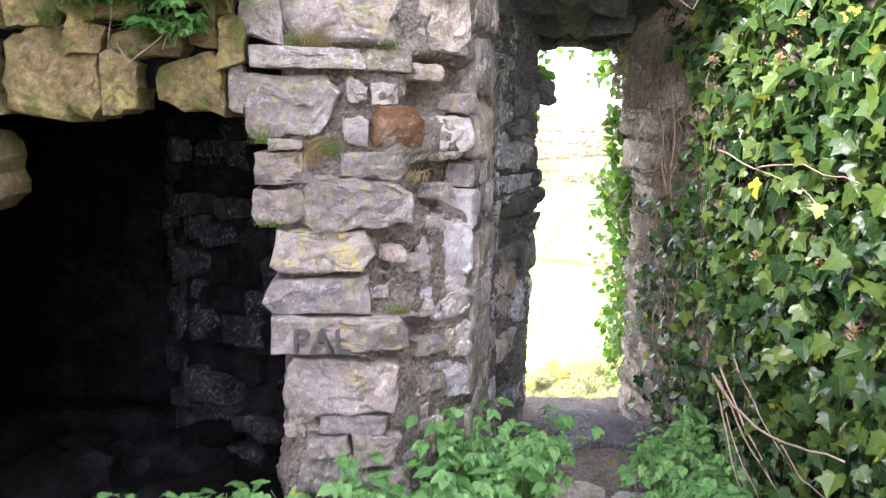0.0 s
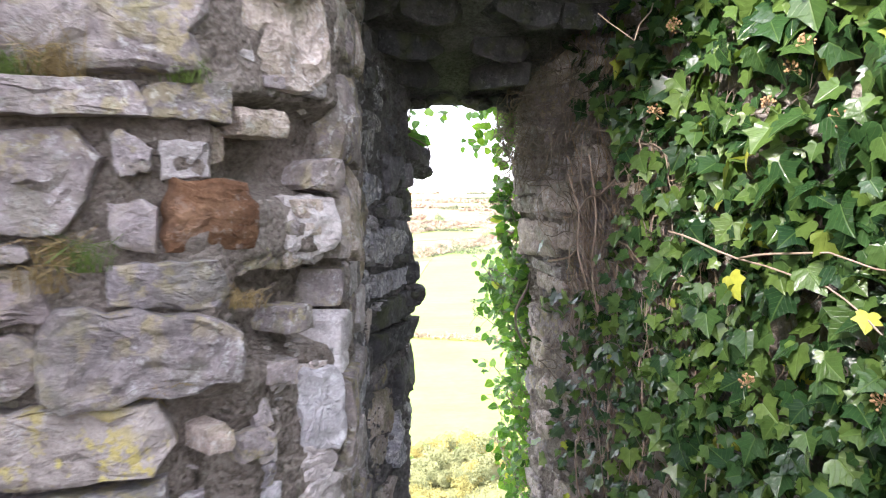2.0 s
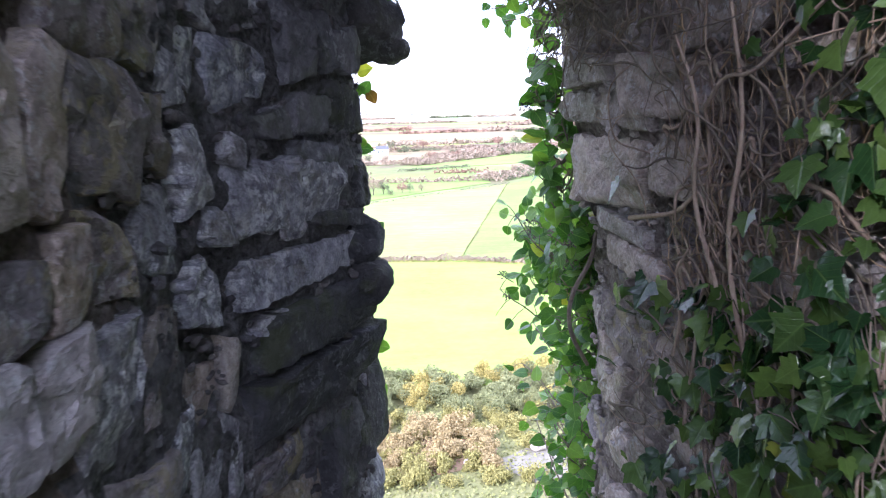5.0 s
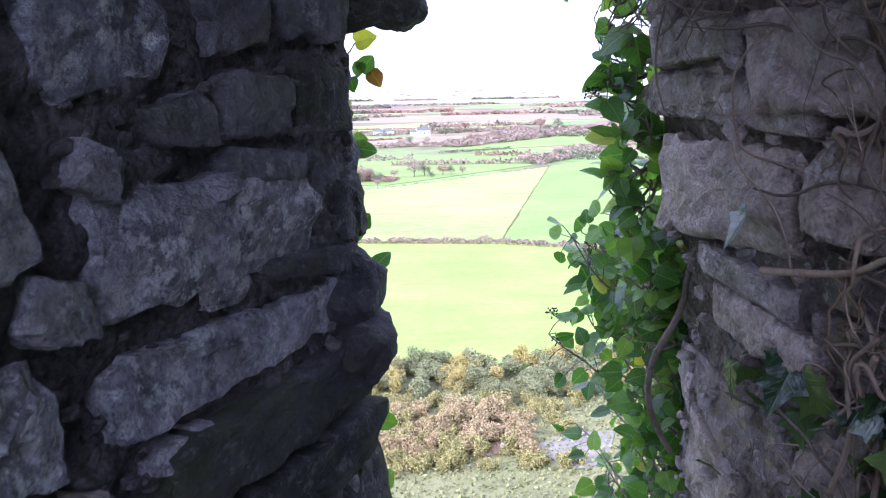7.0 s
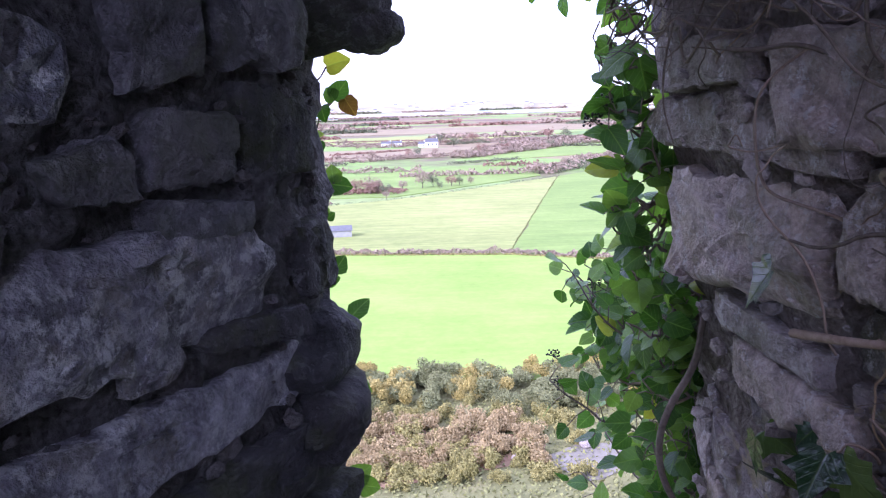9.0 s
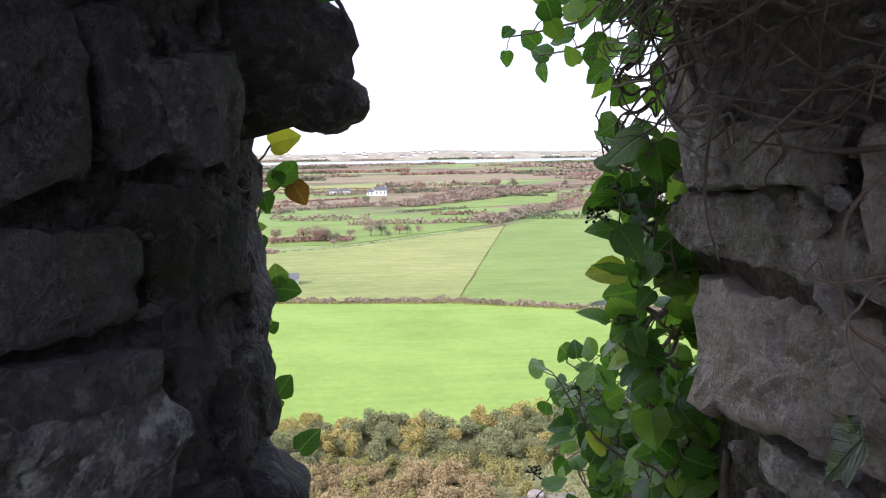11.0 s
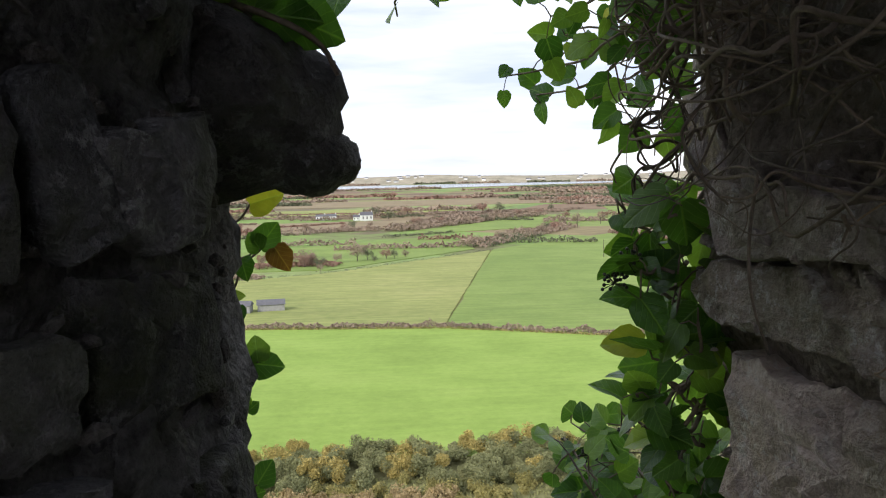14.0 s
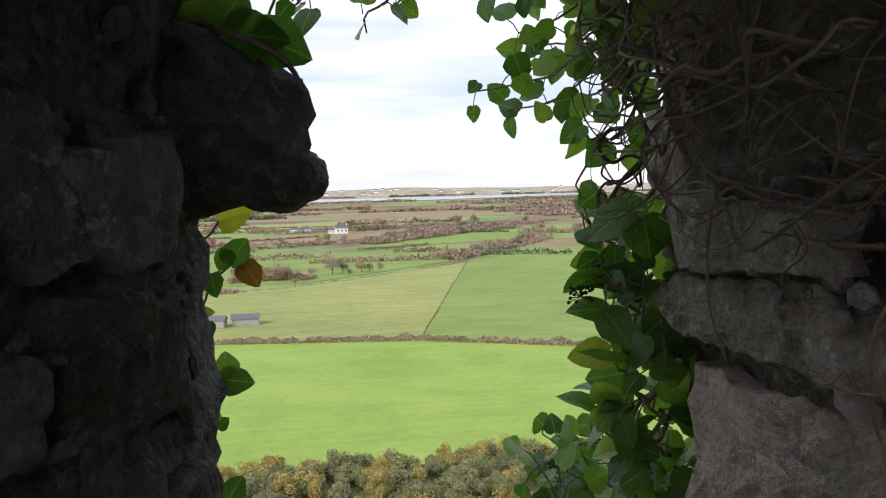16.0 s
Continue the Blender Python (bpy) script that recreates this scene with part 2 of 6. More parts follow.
BERRY = plain_mat("ivy berry", (0.012, 0.014, 0.012), (0.05, 0.055, 0.045), 60, 200, 0.45, 0.3, 0.002)
FLOWER = plain_mat("faded ivy flower", (0.22, 0.12, 0.06), (0.42, 0.27, 0.14), 60, 200, 0.8, 0.3, 0.002)
CHARCOAL = plain_mat("charcoal scrawl", (0.03, 0.03, 0.035), (0.10, 0.10, 0.105), 50, 220, 0.95, 0.3, 0.002)
DRYGRASS = plain_mat("dry grass", (0.16, 0.11, 0.05), (0.36, 0.28, 0.14), 30, 100, 0.8, 0.2, 0.002, vary=0.4)
GRASS = plain_mat("wall grass", (0.06, 0.10, 0.02), (0.16, 0.22, 0.06), 30, 100, 0.7, 0.2, 0.002, vary=0.5)


# ---------------------------------------------------------------- mesh helpers
def mesh_of(name, verts, faces, material, uvs=None, smooth=False):
    me = bpy.data.meshes.new(name)
    me.from_pydata([tuple(v) for v in verts], [], [tuple(f) for f in faces])
    if uvs is not None:
        layer = me.uv_layers.new(name="UVMap")
        order = np.zeros(len(me.loops), dtype=np.int32)
        me.loops.foreach_get("vertex_index", order)
        layer.data.foreach_set("uv", np.asarray(uvs, dtype=np.float32)[order].ravel())
    if smooth:
        me.polygons.foreach_set("use_smooth", [True] * len(me.polygons))
    me.materials.append(material)
    me.update()
    return me


def part(name, me, parent, label="", m=None):
    ob = new(name, me)
    ob.parent = parent
    if m is not None:
        ob.matrix_basis = m
    if label:
        ob["label"] = label
    return ob


def base(name, at=(0, 0, 0)):
    e = new(name)
    e.empty_display_size = 0.1
    e.location = at
    return e


def wob(p, scale, amp, seed=0.0):
    return noise.noise_vector((Vector(p) * scale) + Vector((seed * 3.7, seed * 1.3, seed * 7.1))) * amp


def fbm(p, scale, seed=0.0):
    q = Vector(p) * scale + Vector((seed, seed * 2.1, -seed))
    return noise.noise(q) + 0.5 * noise.noise(q * 2.1) + 0.25 * noise.noise(q * 4.3)


def rough_stone(w, h, d, seed, material, around=18, taper=0.0):
    """A split stone: face towards +y of its own frame (x along, z up), its back at y = -d. Angular outline, broken facets."""
    rnd = random.Random(seed)
    k = min(w, h)
    corners = []
    for cx, cz in ((-1, -1), (1, -1), (1, 1), (-1, 1)):
        x = cx * w / 2 - cx * rnd.uniform(-0.02, 0.16) * min(w, 1.6 * k) * (0.5 if rnd.random() < 0.6 else 1.0)
        z = (cz * h / 2 - cz * rnd.uniform(-0.03, 0.12) * h) * (1 + taper * cx)
        if rnd.random() < 0.4:
            u, v = rnd.uniform(0.12, 0.34) * k, rnd.uniform(0.12, 0.34) * k
            pair = [(x - cx * u, z), (x, z - cz * v)]
            corners += pair if cx * cz > 0 and cz < 0 or cx * cz < 0 and cz > 0 else pair[::-1]
        else:
            corners.append((x, z))
    c0 = (sum(p[0] for p in corners) / len(corners), sum(p[1] for p in corners) / len(corners))
    corners.sort(key=lambda p: math.atan2((p[1] - c0[1]) / h, (p[0] - c0[0]) / w))
    perim = sum(math.dist(p, q) for p, q in zip(corners, corners[1:] + corners[:1]))
    pts = []
    for p, q in zip(corners, corners[1:] + corners[:1]):
        m = max(1, round(around * math.dist(p, q) / perim))
        for i in range(m):
            f = i / m
            j = (0.045 if i else 0.015) * k
            pts.append((p[0] + (q[0] - p[0]) * f + rnd.uniform(-j, j), p[1] + (q[1] - p[1]) * f + rnd.uniform(-j, j)))
    n = len(pts)
    facets = []
    for _ in range(4):
        a = rnd.uniform(0, 6.28)
        facets.append((math.cos(a), math.sin(a), rnd.uniform(0.2, 0.44), rnd.uniform(0.10, 0.5)))
    # flakes split off the face, each leaving a ledge with a tilt of its own
    ledges = [(rnd.uniform(-0.5, 0.5) * w, rnd.uniform(-0.5, 0.5) * h, rnd.uniform(-0.05, 0.035) * k, rnd.uniform(-0.09, 0.09), rnd.uniform(-0.12, 0.12)) for _ in range(4 + int(w / k * 3))]
    tilt_x, tilt_z = rnd.uniform(-0.06, 0.06), rnd.uniform(-0.10, 0.10)
    rings = [(1.0, -d), (1.01, -0.16 * k), (1.0, -0.05 * k), (0.975, -0.010 * k)] + [(f, 0.0) for f in ((0.91, 0.80, 0.67, 0.53, 0.39, 0.24) if around > 16 else (0.88, 0.62, 0.32))]
    verts, faces = [], []
    for f, y in rings:
        for x, z in pts:
            q = Vector((x * f, y, z * f))
            if y > -d:
                cut = 0.0
                for ax, az, off, sl in facets:
                    cut = max(cut, (ax * q.x / w + az * q.z / h - off) * sl * k * 1.3)
                bent = wob(q, 14.0, 0.16 * k, seed % 71)
                px, pz, c, tx, tz = min(ledges, key=lambda e: (e[0] - q.x - bent.x) ** 2 + ((e[1] - q.z - bent.z) * 1.6) ** 2)
                q.y += tilt_x * x * f + tilt_z * z * f - cut + c + tx * (q.x - px) + tz * (q.z - pz)
                q.y += fbm(q, 13.0, seed % 97) * 0.010 * k ** 0.5 + fbm(q, 45.0, seed % 89) * 0.0075 * k ** 0.5
                q += wob(q, 38.0, 0.035 * k, seed % 83)
            verts.append(q)
    for r in range(len(rings) - 1):
        for i in range(n):
            j = (i + 1) % n
            faces.append((r * n + i, r * n + j, (r + 1) * n + j, (r + 1) * n + i))
    verts.append(Vector((0, fbm((0, 0, 0), 11.0, seed % 97) * 0.01, 0)))
    top = len(verts) - 1
    o = (len(rings) - 1) * n
    for i in range(n):
        faces.append((o + i, o + (i + 1) % n, top))
    faces.append(tuple(range(n - 1, -1, -1)))
    return mesh_of("stone", verts, faces, material)


def facing(at, out, roll=0.0):
    """Frame with y along the plan direction out, z up."""
    o = Vector((out[0], out[1], 0)).normalized()
    x = Vector((o.y, -o.x, 0))
    m = Matrix((x, o, Vector((0, 0, 1)))).transposed().to_4x4()
    return Matrix.Translation(at) @ m @ Matrix.Rotation(radians(roll), 4, "Y")


def lean(p):
    """The outer end of the ivied wall overhangs: its foot stands further back than its head."""
    k = min(1.0, max(0.0, (p[1] - 3.6) / 0.5))
    return Vector((k * min(0.055, max(-0.015, (1.66 - p[2]) * 0.17)), 0, 0))


def plan_wall(name, loop, z_low, z_top, material, amp, step=0.06, seed=1.0, dent=None, leaning=False):
    """A thick wall: a closed plan outline (anticlockwise) raised from z_low(x, y) to z_top, its sides uneven."""
    pts = []
    for a, b in zip(loop, loop[1:] + loop[:1]):
        a, b = Vector(a), Vector(b)
        k = max(1, int((b - a).length / step))
        k = min(k, 60)
        pts += [a.lerp(b, i / k) for i in range(k)]
    n = len(pts)
    norm = []
    for i in range(n):
        t = pts[(i + 1) % n] - pts[i - 1]
        norm.append(Vector((t.y, -t.x)).normalized())
    low = z_low if callable(z_low) else (lambda x, y: z_low)
    rows = max(2, int((z_top - min(low(*p) for p in pts)) / step))
    verts, faces = [], []
    for r in range(rows + 1):
        for p, q in zip(pts, norm):
            z0 = low(*p)
            z = z0 + (z_top - z0) * r / rows
            c = Vector((p.x, p.y, z))
            d = (fbm(c, 5.0, seed) * 0.5 + fbm(c, 17.0, seed) * 0.5 + fbm(c, 48.0, seed) * 0.34 - 0.5 * max(0.0, noise.noise(c * 21.0) - 0.25)) * amp
            if dent:
                d -= dent(c)
            e = Vector((p.x + q.x * d, p.y + q.y * d, z))
            verts.append(e + lean(e) if leaning else e)
    for r in range(rows):
        for i in range(n):
            j = (i + 1) % n
            faces.append((r * n + i, r * n + j, (r + 1) * n + j, (r + 1) * n + i))
    faces.append(tuple(range(n - 1, -1, -1)))
    faces.append(tuple(rows * n + i for i in range(n)))
    return new(name, mesh_of(name, verts, faces, material, smooth=True))


def lump_mesh(size, seed, material, name="stone"):
    """A rounded, pitted lump of rock with some flattened sides."""
    bm = bmesh.new()
    bmesh.ops.create_icosphere(bm, subdivisions=4, radius=1.0)
    rnd = random.Random(int(seed * 10))
    cuts = [(Vector((rnd.gauss(0, 1), rnd.gauss(0, 1), rnd.gauss(0, 1))).normalized(), rnd.uniform(0.68, 0.9)) for _ in range(9)]
    for v in bm.verts:
        p = v.co.copy()
        for d, k in cuts:
            over = p.dot(d) - k
            if over > 0:
                p -= d * over * 0.9
        p *= 1.08 + 0.12 * fbm(v.co, 1.6, seed) + 0.05 * fbm(v.co, 6.0, seed)
        v.co = Vector((p.x * size[0], p.y * size[1], p.z * size[2]))
    me = bpy.data.meshes.new(name)
    bm.to_mesh(me)
    bm.free()
    me.materials.append(material)
    return me


def along(path, s):
    """Point and unit direction at length s of a plan path."""
    for a, b in zip(path, path[1:]):
        a, b = Vector(a), Vector(b)
        k = (b - a).length
        if s <= k or b == Vector(path[-1]):
            return a.lerp(b, s / k), (b - a).normalized()
        s -= k


def length(path):
    return sum((Vector(b) - Vector(a)).length for a, b in zip(path, path[1:]))


def lay_stone(wall, path, side, s0, s1, z0, z1, proud, seed, material, depth=0.16, roll=0.0, label="", name="stone", around=18, taper=0.0):
    """One stone against a wall's face, given by its stretch of the path and its heights."""
    a, _ = along(path, max(0, s0))
    b, _ = along(path, s1)
    c = (a + b) / 2
    t = (b - a).normalized()
    out = Vector((t.y, -t.x)) * side
    me = rough_stone((b - a).length if s1 - s0 < 0.8 else s1 - s0, z1 - z0, depth, seed, material, around, taper)
    at = Vector((c.x + out.x * proud, c.y + out.y * proud, (z0 + z1) / 2))
    if wall.name == "wall_right":
        at += lean(at)
    return part(name, me, wall, label, facing(at, out, roll))


def rubble(wall, path, side, s0, s1, z0, z1, seed, materials, height=(0.07, 0.16), width=(0.10, 0.34), proud=(0.0, 0.03), slope=0.0, depth=0.14, hollow=None):
    """Random courses of stones over a stretch of a wall."""
    rnd = random.Random(seed)
    z = z0
    while z < z1 - 0.04:
        h = min(rnd.uniform(*height), z1 - z)
        s = s0 + rnd.uniform(-0.02, 0.02)
        while s < s1 - 0.04:
            w = min(rnd.uniform(*width), s1 - s)
            c, _ = along(path, s + w / 2)
            if hollow and hollow(Vector((c.x, c.y, z + h / 2))) > 0.015:
                s += w
                continue
            hh = h * rnd.uniform(0.82, 1.06)
            lay_stone(wall, path, side, s, s + w + 0.004, z + rnd.uniform(-0.004, 0.006), z + hh + 0.002, rnd.uniform(*proud),
                      rnd.randrange(10 ** 6), rnd.choice(materials), depth, roll=slope + rnd.uniform(-5, 5), taper=rnd.uniform(-0.2, 0.2), around=14)
            s += w
        z += h


def chips(name, wall, path, side, s0, s1, z0, z1, count, seed, material, size, off, label, hollow=None):
    """Small angular stones bedded in a wall's mortar, one piece of stuff."""
    rnd = random.Random(seed)
    bm = bmesh.new()
    bmesh.ops.create_icosphere(bm, subdivisions=1, radius=1.0)
    bm.verts.index_update()
    ball = [v.co.copy() for v in bm.verts]
    tris = [tuple(v.index for v in f.verts) for f in bm.faces]
    bm.free()
    verts, faces = [], []
    for _ in range(count):
        u, z = rnd.uniform(s0, s1), rnd.uniform(z0, z1)
        p, t = along(path, max(0.001, u))
        out = Vector((t.y, -t.x, 0)) * side
        k = size * rnd.uniform(0.35, 1.0) ** 2
        lie = Matrix.Rotation(rnd.gauss(0, 0.35), 3, out) @ Matrix((Vector((t.x, t.y, 0)), out, Vector((0, 0, 1)))).transposed()
        a, b, c = k * rnd.uniform(0.8, 1.7), k * rnd.uniform(0.5, 0.9), k * rnd.uniform(0.4, 0.9)
        sink = hollow(Vector((p.x, p.y, z))) if hollow else 0.0
        at = Vector((p.x, p.y, z)) + out * (rnd.uniform(*off) - sink)
        if wall.name == "wall_right":
            at += lean(at)
        o = len(verts)
        for v in ball:
            e = v * rnd.uniform(0.75, 1.2)
            verts.append(at + lie @ Vector((e.x * a, e.y * b, e.z * c)))
        faces += [tuple(i + o for i in f) for f in tris]
    ob = part(name, mesh_of(name, verts, faces, material), wall, label)
    ob["kind"] = "stuff"
    return ob


def tube(points, r0, r1, sides=5):
    verts, faces = [], []
    pts = [Vector(p) for p in points]
    for i, p in enumerate(pts):
        t = (pts[min(i + 1, len(pts) - 1)] - pts[max(i - 1, 0)])
        t = t.normalized() if t.length else Vector((0, 0, 1))
        u = t.orthogonal().normalized()
        if i and u.dot(last) < 0:
            u = -u
        if i:
            u = (last - t * last.dot(t)).normalized()
        last = u
        v = t.cross(u)
        r = r0 + (r1 - r0) * i / max(1, len(pts) - 1)
        for k in range(sides):
            a = 2 * math.pi * k / sides
            verts.append(p + (u * math.cos(a) + v * math.sin(a)) * r)
    for i in range(len(pts) - 1):
        for k in range(sides):
            q = (k + 1) % sides
            faces.append((i * sides + k, i * sides + q, (i + 1) * sides + q, (i + 1) * sides + k))
    faces.append(tuple(range(sides - 1, -1, -1)))
    faces.append(tuple((len(pts) - 1) * sides + k for k in range(sides)))
    return verts, faces


def eased(points, rounds=2):
    """The same line with its corners rounded off."""
    pts = [Vector(p) for p in points]
    for _ in range(rounds):
        out = [pts[0]]
        for a, b in zip(pts, pts[1:]):
            out += [a.lerp(b, 0.25), a.lerp(b, 0.75)]
        pts = out + [pts[-1]]
    return pts


def joined(lists):
    verts, faces = [], []
    for v, f in lists:
        o = len(verts)
        verts += v
        faces += [tuple(i + o for i in g) for g in f]
    return verts, faces


# ---------------------------------------------------------------- leaves
LOBED = [(0.0, 0.0), (0.13, -0.11), (0.33, -0.13), (0.50, 0.02), (0.43, 0.15), (0.60, 0.38), (0.34, 0.47), (0.21, 0.68), (0.0, 0.98)]
OVATE = [(0.0, 0.0), (0.18, -0.06), (0.38, 0.04), (0.47, 0.24), (0.45, 0.46), (0.32, 0.70), (0.14, 0.88), (0.0, 0.98)]
SPEAR = [(0.0, 0.0), (0.18, 0.0), (0.36, 0.14), (0.42, 0.32), (0.31, 0.46), (0.34, 0.56), (0.17, 0.78), (0.0, 1.0)]


def leaf_shape(outline, fold, curl, seed):
    """A leaf of length 1 in its own frame: stalk at the origin, tip along +y, face towards +z. Verts, faces, uvs."""
    rnd = random.Random(seed)
    verts, uvs, faces = [], [], []
    n = len(outline)
    for x, y in [(0, min(max(y, 0.0), 1.05)) for _, y in outline]:
        verts.append((0, y, -curl * y * y))
        uvs.append((0.5, y))
    for sgn in (1, -1):
        o = len(verts)
        for x, y in outline:
            k = 1 + rnd.uniform(-0.10, 0.10)
            verts.append((sgn * x * k, y, fold * x - curl * y * y - 0.10 * x * x + rnd.uniform(-0.02, 0.02)))
            uvs.append((0.5 + sgn * x, y))
        for i in range(n - 1):
            f = (i, o + i, o + i + 1, i + 1)
            if i == 0:
                f = (0, o + 1, 1)
            elif i == n - 2:
                f = (i, o + i, i + 1)
            faces.append(f if sgn > 0 else tuple(reversed(f)))
    return np.array(verts), faces, np.array(uvs)


IVY_SHAPES = [leaf_shape(LOBED, f, c, i) for i, (f, c) in enumerate([(0.10, 0.10), (0.22, 0.22), (-0.10, 0.18), (0.26, 0.05)])]
OVATE_SHAPES = [leaf_shape(OVATE, f, c, i + 9) for i, (f, c) in enumerate([(0.15, 0.12), (0.35, 0.25), (0.05, 0.3)])]
HERB_SHAPES = [leaf_shape(SPEAR, f, c, i + 19) for i, (f, c) in enumerate([(0.2, 0.25), (0.35, 0.4), (0.1, 0.15)])]


def leaf_pose(at, face, tip, size):
    """Pose of a leaf: its face towards `face`, its tip towards `tip` as far as that allows."""
    z = Vector(face).normalized()
    y = Vector(tip) - z * z.dot(Vector(tip))
    y = y.normalized() if y.length > 1e-4 else z.orthogonal().normalized()
    m = Matrix((y.cross(z), y, z)).transposed().to_4x4()
    return Matrix.Translation(at) @ m @ Matrix.Diagonal((size, size, size, 1))


def joined_leaves(name, poses, shapes, material, parent=None, seed=0):
    rnd = random.Random(seed)
    V, F, U, o = [], [], [], 0
    for m in poses:
        v, f, u = rnd.choice(shapes)
        a = np.array(m)
        V.append(v @ a[:3, :3].T + a[:3, 3])
        U.append(u)
        F += [tuple(i + o for i in g) for g in f]
        o += len(v)
    me = mesh_of(name, np.concatenate(V), F, material, np.concatenate(U))
    ob = new(name, me)
    ob.parent = parent
    ob["kind"] = "stuff"
    return ob


def leaf_meshes(shapes, material):
    return [mesh_of("leaf", v, f, material, u) for v, f, u in shapes]


IVY_MESH, OVATE_MESH, DRY_MESH = leaf_meshes(IVY_SHAPES, IVY), leaf_meshes(OVATE_SHAPES, IVYOUT), leaf_meshes(OVATE_SHAPES, DRYLEAF)

# ---------------------------------------------------------------- the ruin: floor and walls
JAMB = [(0.20, 2.96), (0.26, 3.40), (0.33, 3.90), (0.42, 4.08), (0.505, 4.23), (0.528, 4.36), (0.532, 4.56)]
RIGHT = [(0.985, 4.58), (0.965, 4.40), (0.99, 4.20), (1.04, 4.07), (1.11, 3.75), (1.22, 3.40), (1.32, 2.80), (1.36, 1.50), (1.36, -2.4)]
FACE = [(-0.50, 2.655), (-0.03, 2.70), (0.02, 2.80), (0.06, 2.87), (0.215, 2.96)]


def floor_height(x, y):
    k = min(1, max(0, (y - 0.3) / 3.2))
    return 0.10 + 0.17 * k * k * (3 - 2 * k) + 0.02 * fbm((x, y, 0), 2.2) + 0.012 * fbm((x, y, 3), 9)


def make_floor():
    nx, ny = 84, 140
    verts = [(-2.7 + 4.2 * i / nx, -2.5 + 7.1 * j / ny, floor_height(-2.7 + 4.2 * i / nx, -2.5 + 7.1 * j / ny)) for j in range(ny + 1) for i in range(nx + 1)]
    faces = [(j * (nx + 1) + i, j * (nx + 1) + i + 1, (j + 1) * (nx + 1) + i + 1, (j + 1) * (nx + 1) + i) for j in range(ny) for i in range(nx)]
    return tagged(new("floor", mesh_of("floor", verts, faces, SOIL, smooth=True)), "trodden dark soil floor inside the ruin", "floor", kind="structure")


floor = make_floor()


# Added dark sheet over the soil, standing for the shade inside the recess.
def make_shade_floor():
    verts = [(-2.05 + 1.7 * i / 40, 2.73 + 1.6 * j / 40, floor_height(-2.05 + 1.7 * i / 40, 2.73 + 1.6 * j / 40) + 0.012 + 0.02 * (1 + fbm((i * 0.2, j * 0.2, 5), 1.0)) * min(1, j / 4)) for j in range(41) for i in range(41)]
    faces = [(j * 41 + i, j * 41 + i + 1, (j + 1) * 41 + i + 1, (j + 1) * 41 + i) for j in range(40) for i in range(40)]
    return tagged(new("shade_floor", mesh_of("shade_floor", verts, faces, SHADEFLOOR, smooth=True)), "added black sheet painting the shade on the recess floor", "floor", kind="structure")


make_shade_floor()


def core_dent(c):
    """Hollows where stones have fallen out of the pier's core."""
    if c.y > 3.02:
        return 0.0
    h = 0.0
    for x0, x1, z0, z1, k in ((0.00, 0.20, 1.745, 1.90, 0.07), (0.03, 0.22, 1.46, 1.625, 0.08), (-0.06, 0.10, 1.02, 1.16, 0.05), (-0.08, 0.02, 1.20, 1.42, 0.045), (-0.50, -0.02, 0.72, 1.44, 0.03)):
        e = 0.03
        h = max(h, k * min(1, max(0, (c.x - x0) / e + 0.5)) * min(1, max(0, (x1 - c.x) / e + 0.5)) * min(1, max(0, (c.z - z0) / e + 0.5)) * min(1, max(0, (z1 - c.z) / e + 0.5)))
    return h


inset = 0.035
wall_pier = tagged(plan_wall("wall_pier", [(-0.33, 2.685), (-0.03, 2.70), (0.02, 2.75), (0.07, 2.81), (0.194, 2.964), (0.255, 3.40), (0.325, 3.903), (0.415, 4.084), (0.499, 4.234), (0.521, 4.36), (0.523, 4.555), (-0.30, 4.60), (-0.32, 3.60), (-0.40, 3.0)],
                   -0.2, 3.1, MORTAR, 0.030, 0.016, 2.0, core_dent), "rubble stone pier of lilac-grey blocks in crumbling lime mortar", "wall", kind="structure")
wall_pier.data.materials.append(GREYMORTAR)
for face in wall_pier.data.polygons:
    face.material_index = 1 if face.center.y > 3.5 + 0.3 * noise.noise(face.center * 9.0) else 0
wall_right = tagged(plan_wall("wall_right", [(1.36 + inset, -2.4), (1.9, -2.4), (1.9, 4.62), (1.005, 4.57), (0.979, 4.40), (1.004, 4.20), (1.054, 4.075), (1.124, 3.755), (1.236, 3.405), (1.345, 2.80), (1.39, 1.50)],
                    -0.2, 3.1, MORTAR, 0.026, 0.020, 5.0, leaning=True), "rubble stone wall overgrown with ivy", "wall", kind="structure")
wall_lintel = tagged(plan_wall("wall_lintel", [(0.12, 3.02), (1.45, 3.02), (1.45, 4.52), (0.12, 4.50)], lambda x, y: 2.07 + (4.5 - y) * 0.36, 3.1, GREYMORTAR, 0.03, 0.05, 7.0),
                     "stone soffit and wall over the window opening, slabs coloured for shade", "wall", kind="structure")
# Hearth, left and recess walls: near-black colour stands for the recess's shade.
wall_hearth = tagged(plan_wall("wall_hearth", [(-2.2, 2.72), (-0.36, 2.72), (-0.36, 4.5), (-2.2, 4.5)], lambda x, y: 1.80 + (y - 2.7) * 0.1, 3.1, SHADESTONE, 0.03, 0.05, 9.0),
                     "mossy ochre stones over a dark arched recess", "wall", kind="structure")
wall_left = tagged(plan_wall("wall_left", [(-3.0, 2.70), (-1.36, 2.70), (-1.95, 3.3), (-2.0, 4.55), (-3.0, 4.55)], -0.2, 3.1, SHADESTONE, 0.03, 0.06, 11.0), "mossy rubble wall beside a dark recess", "wall", kind="structure")
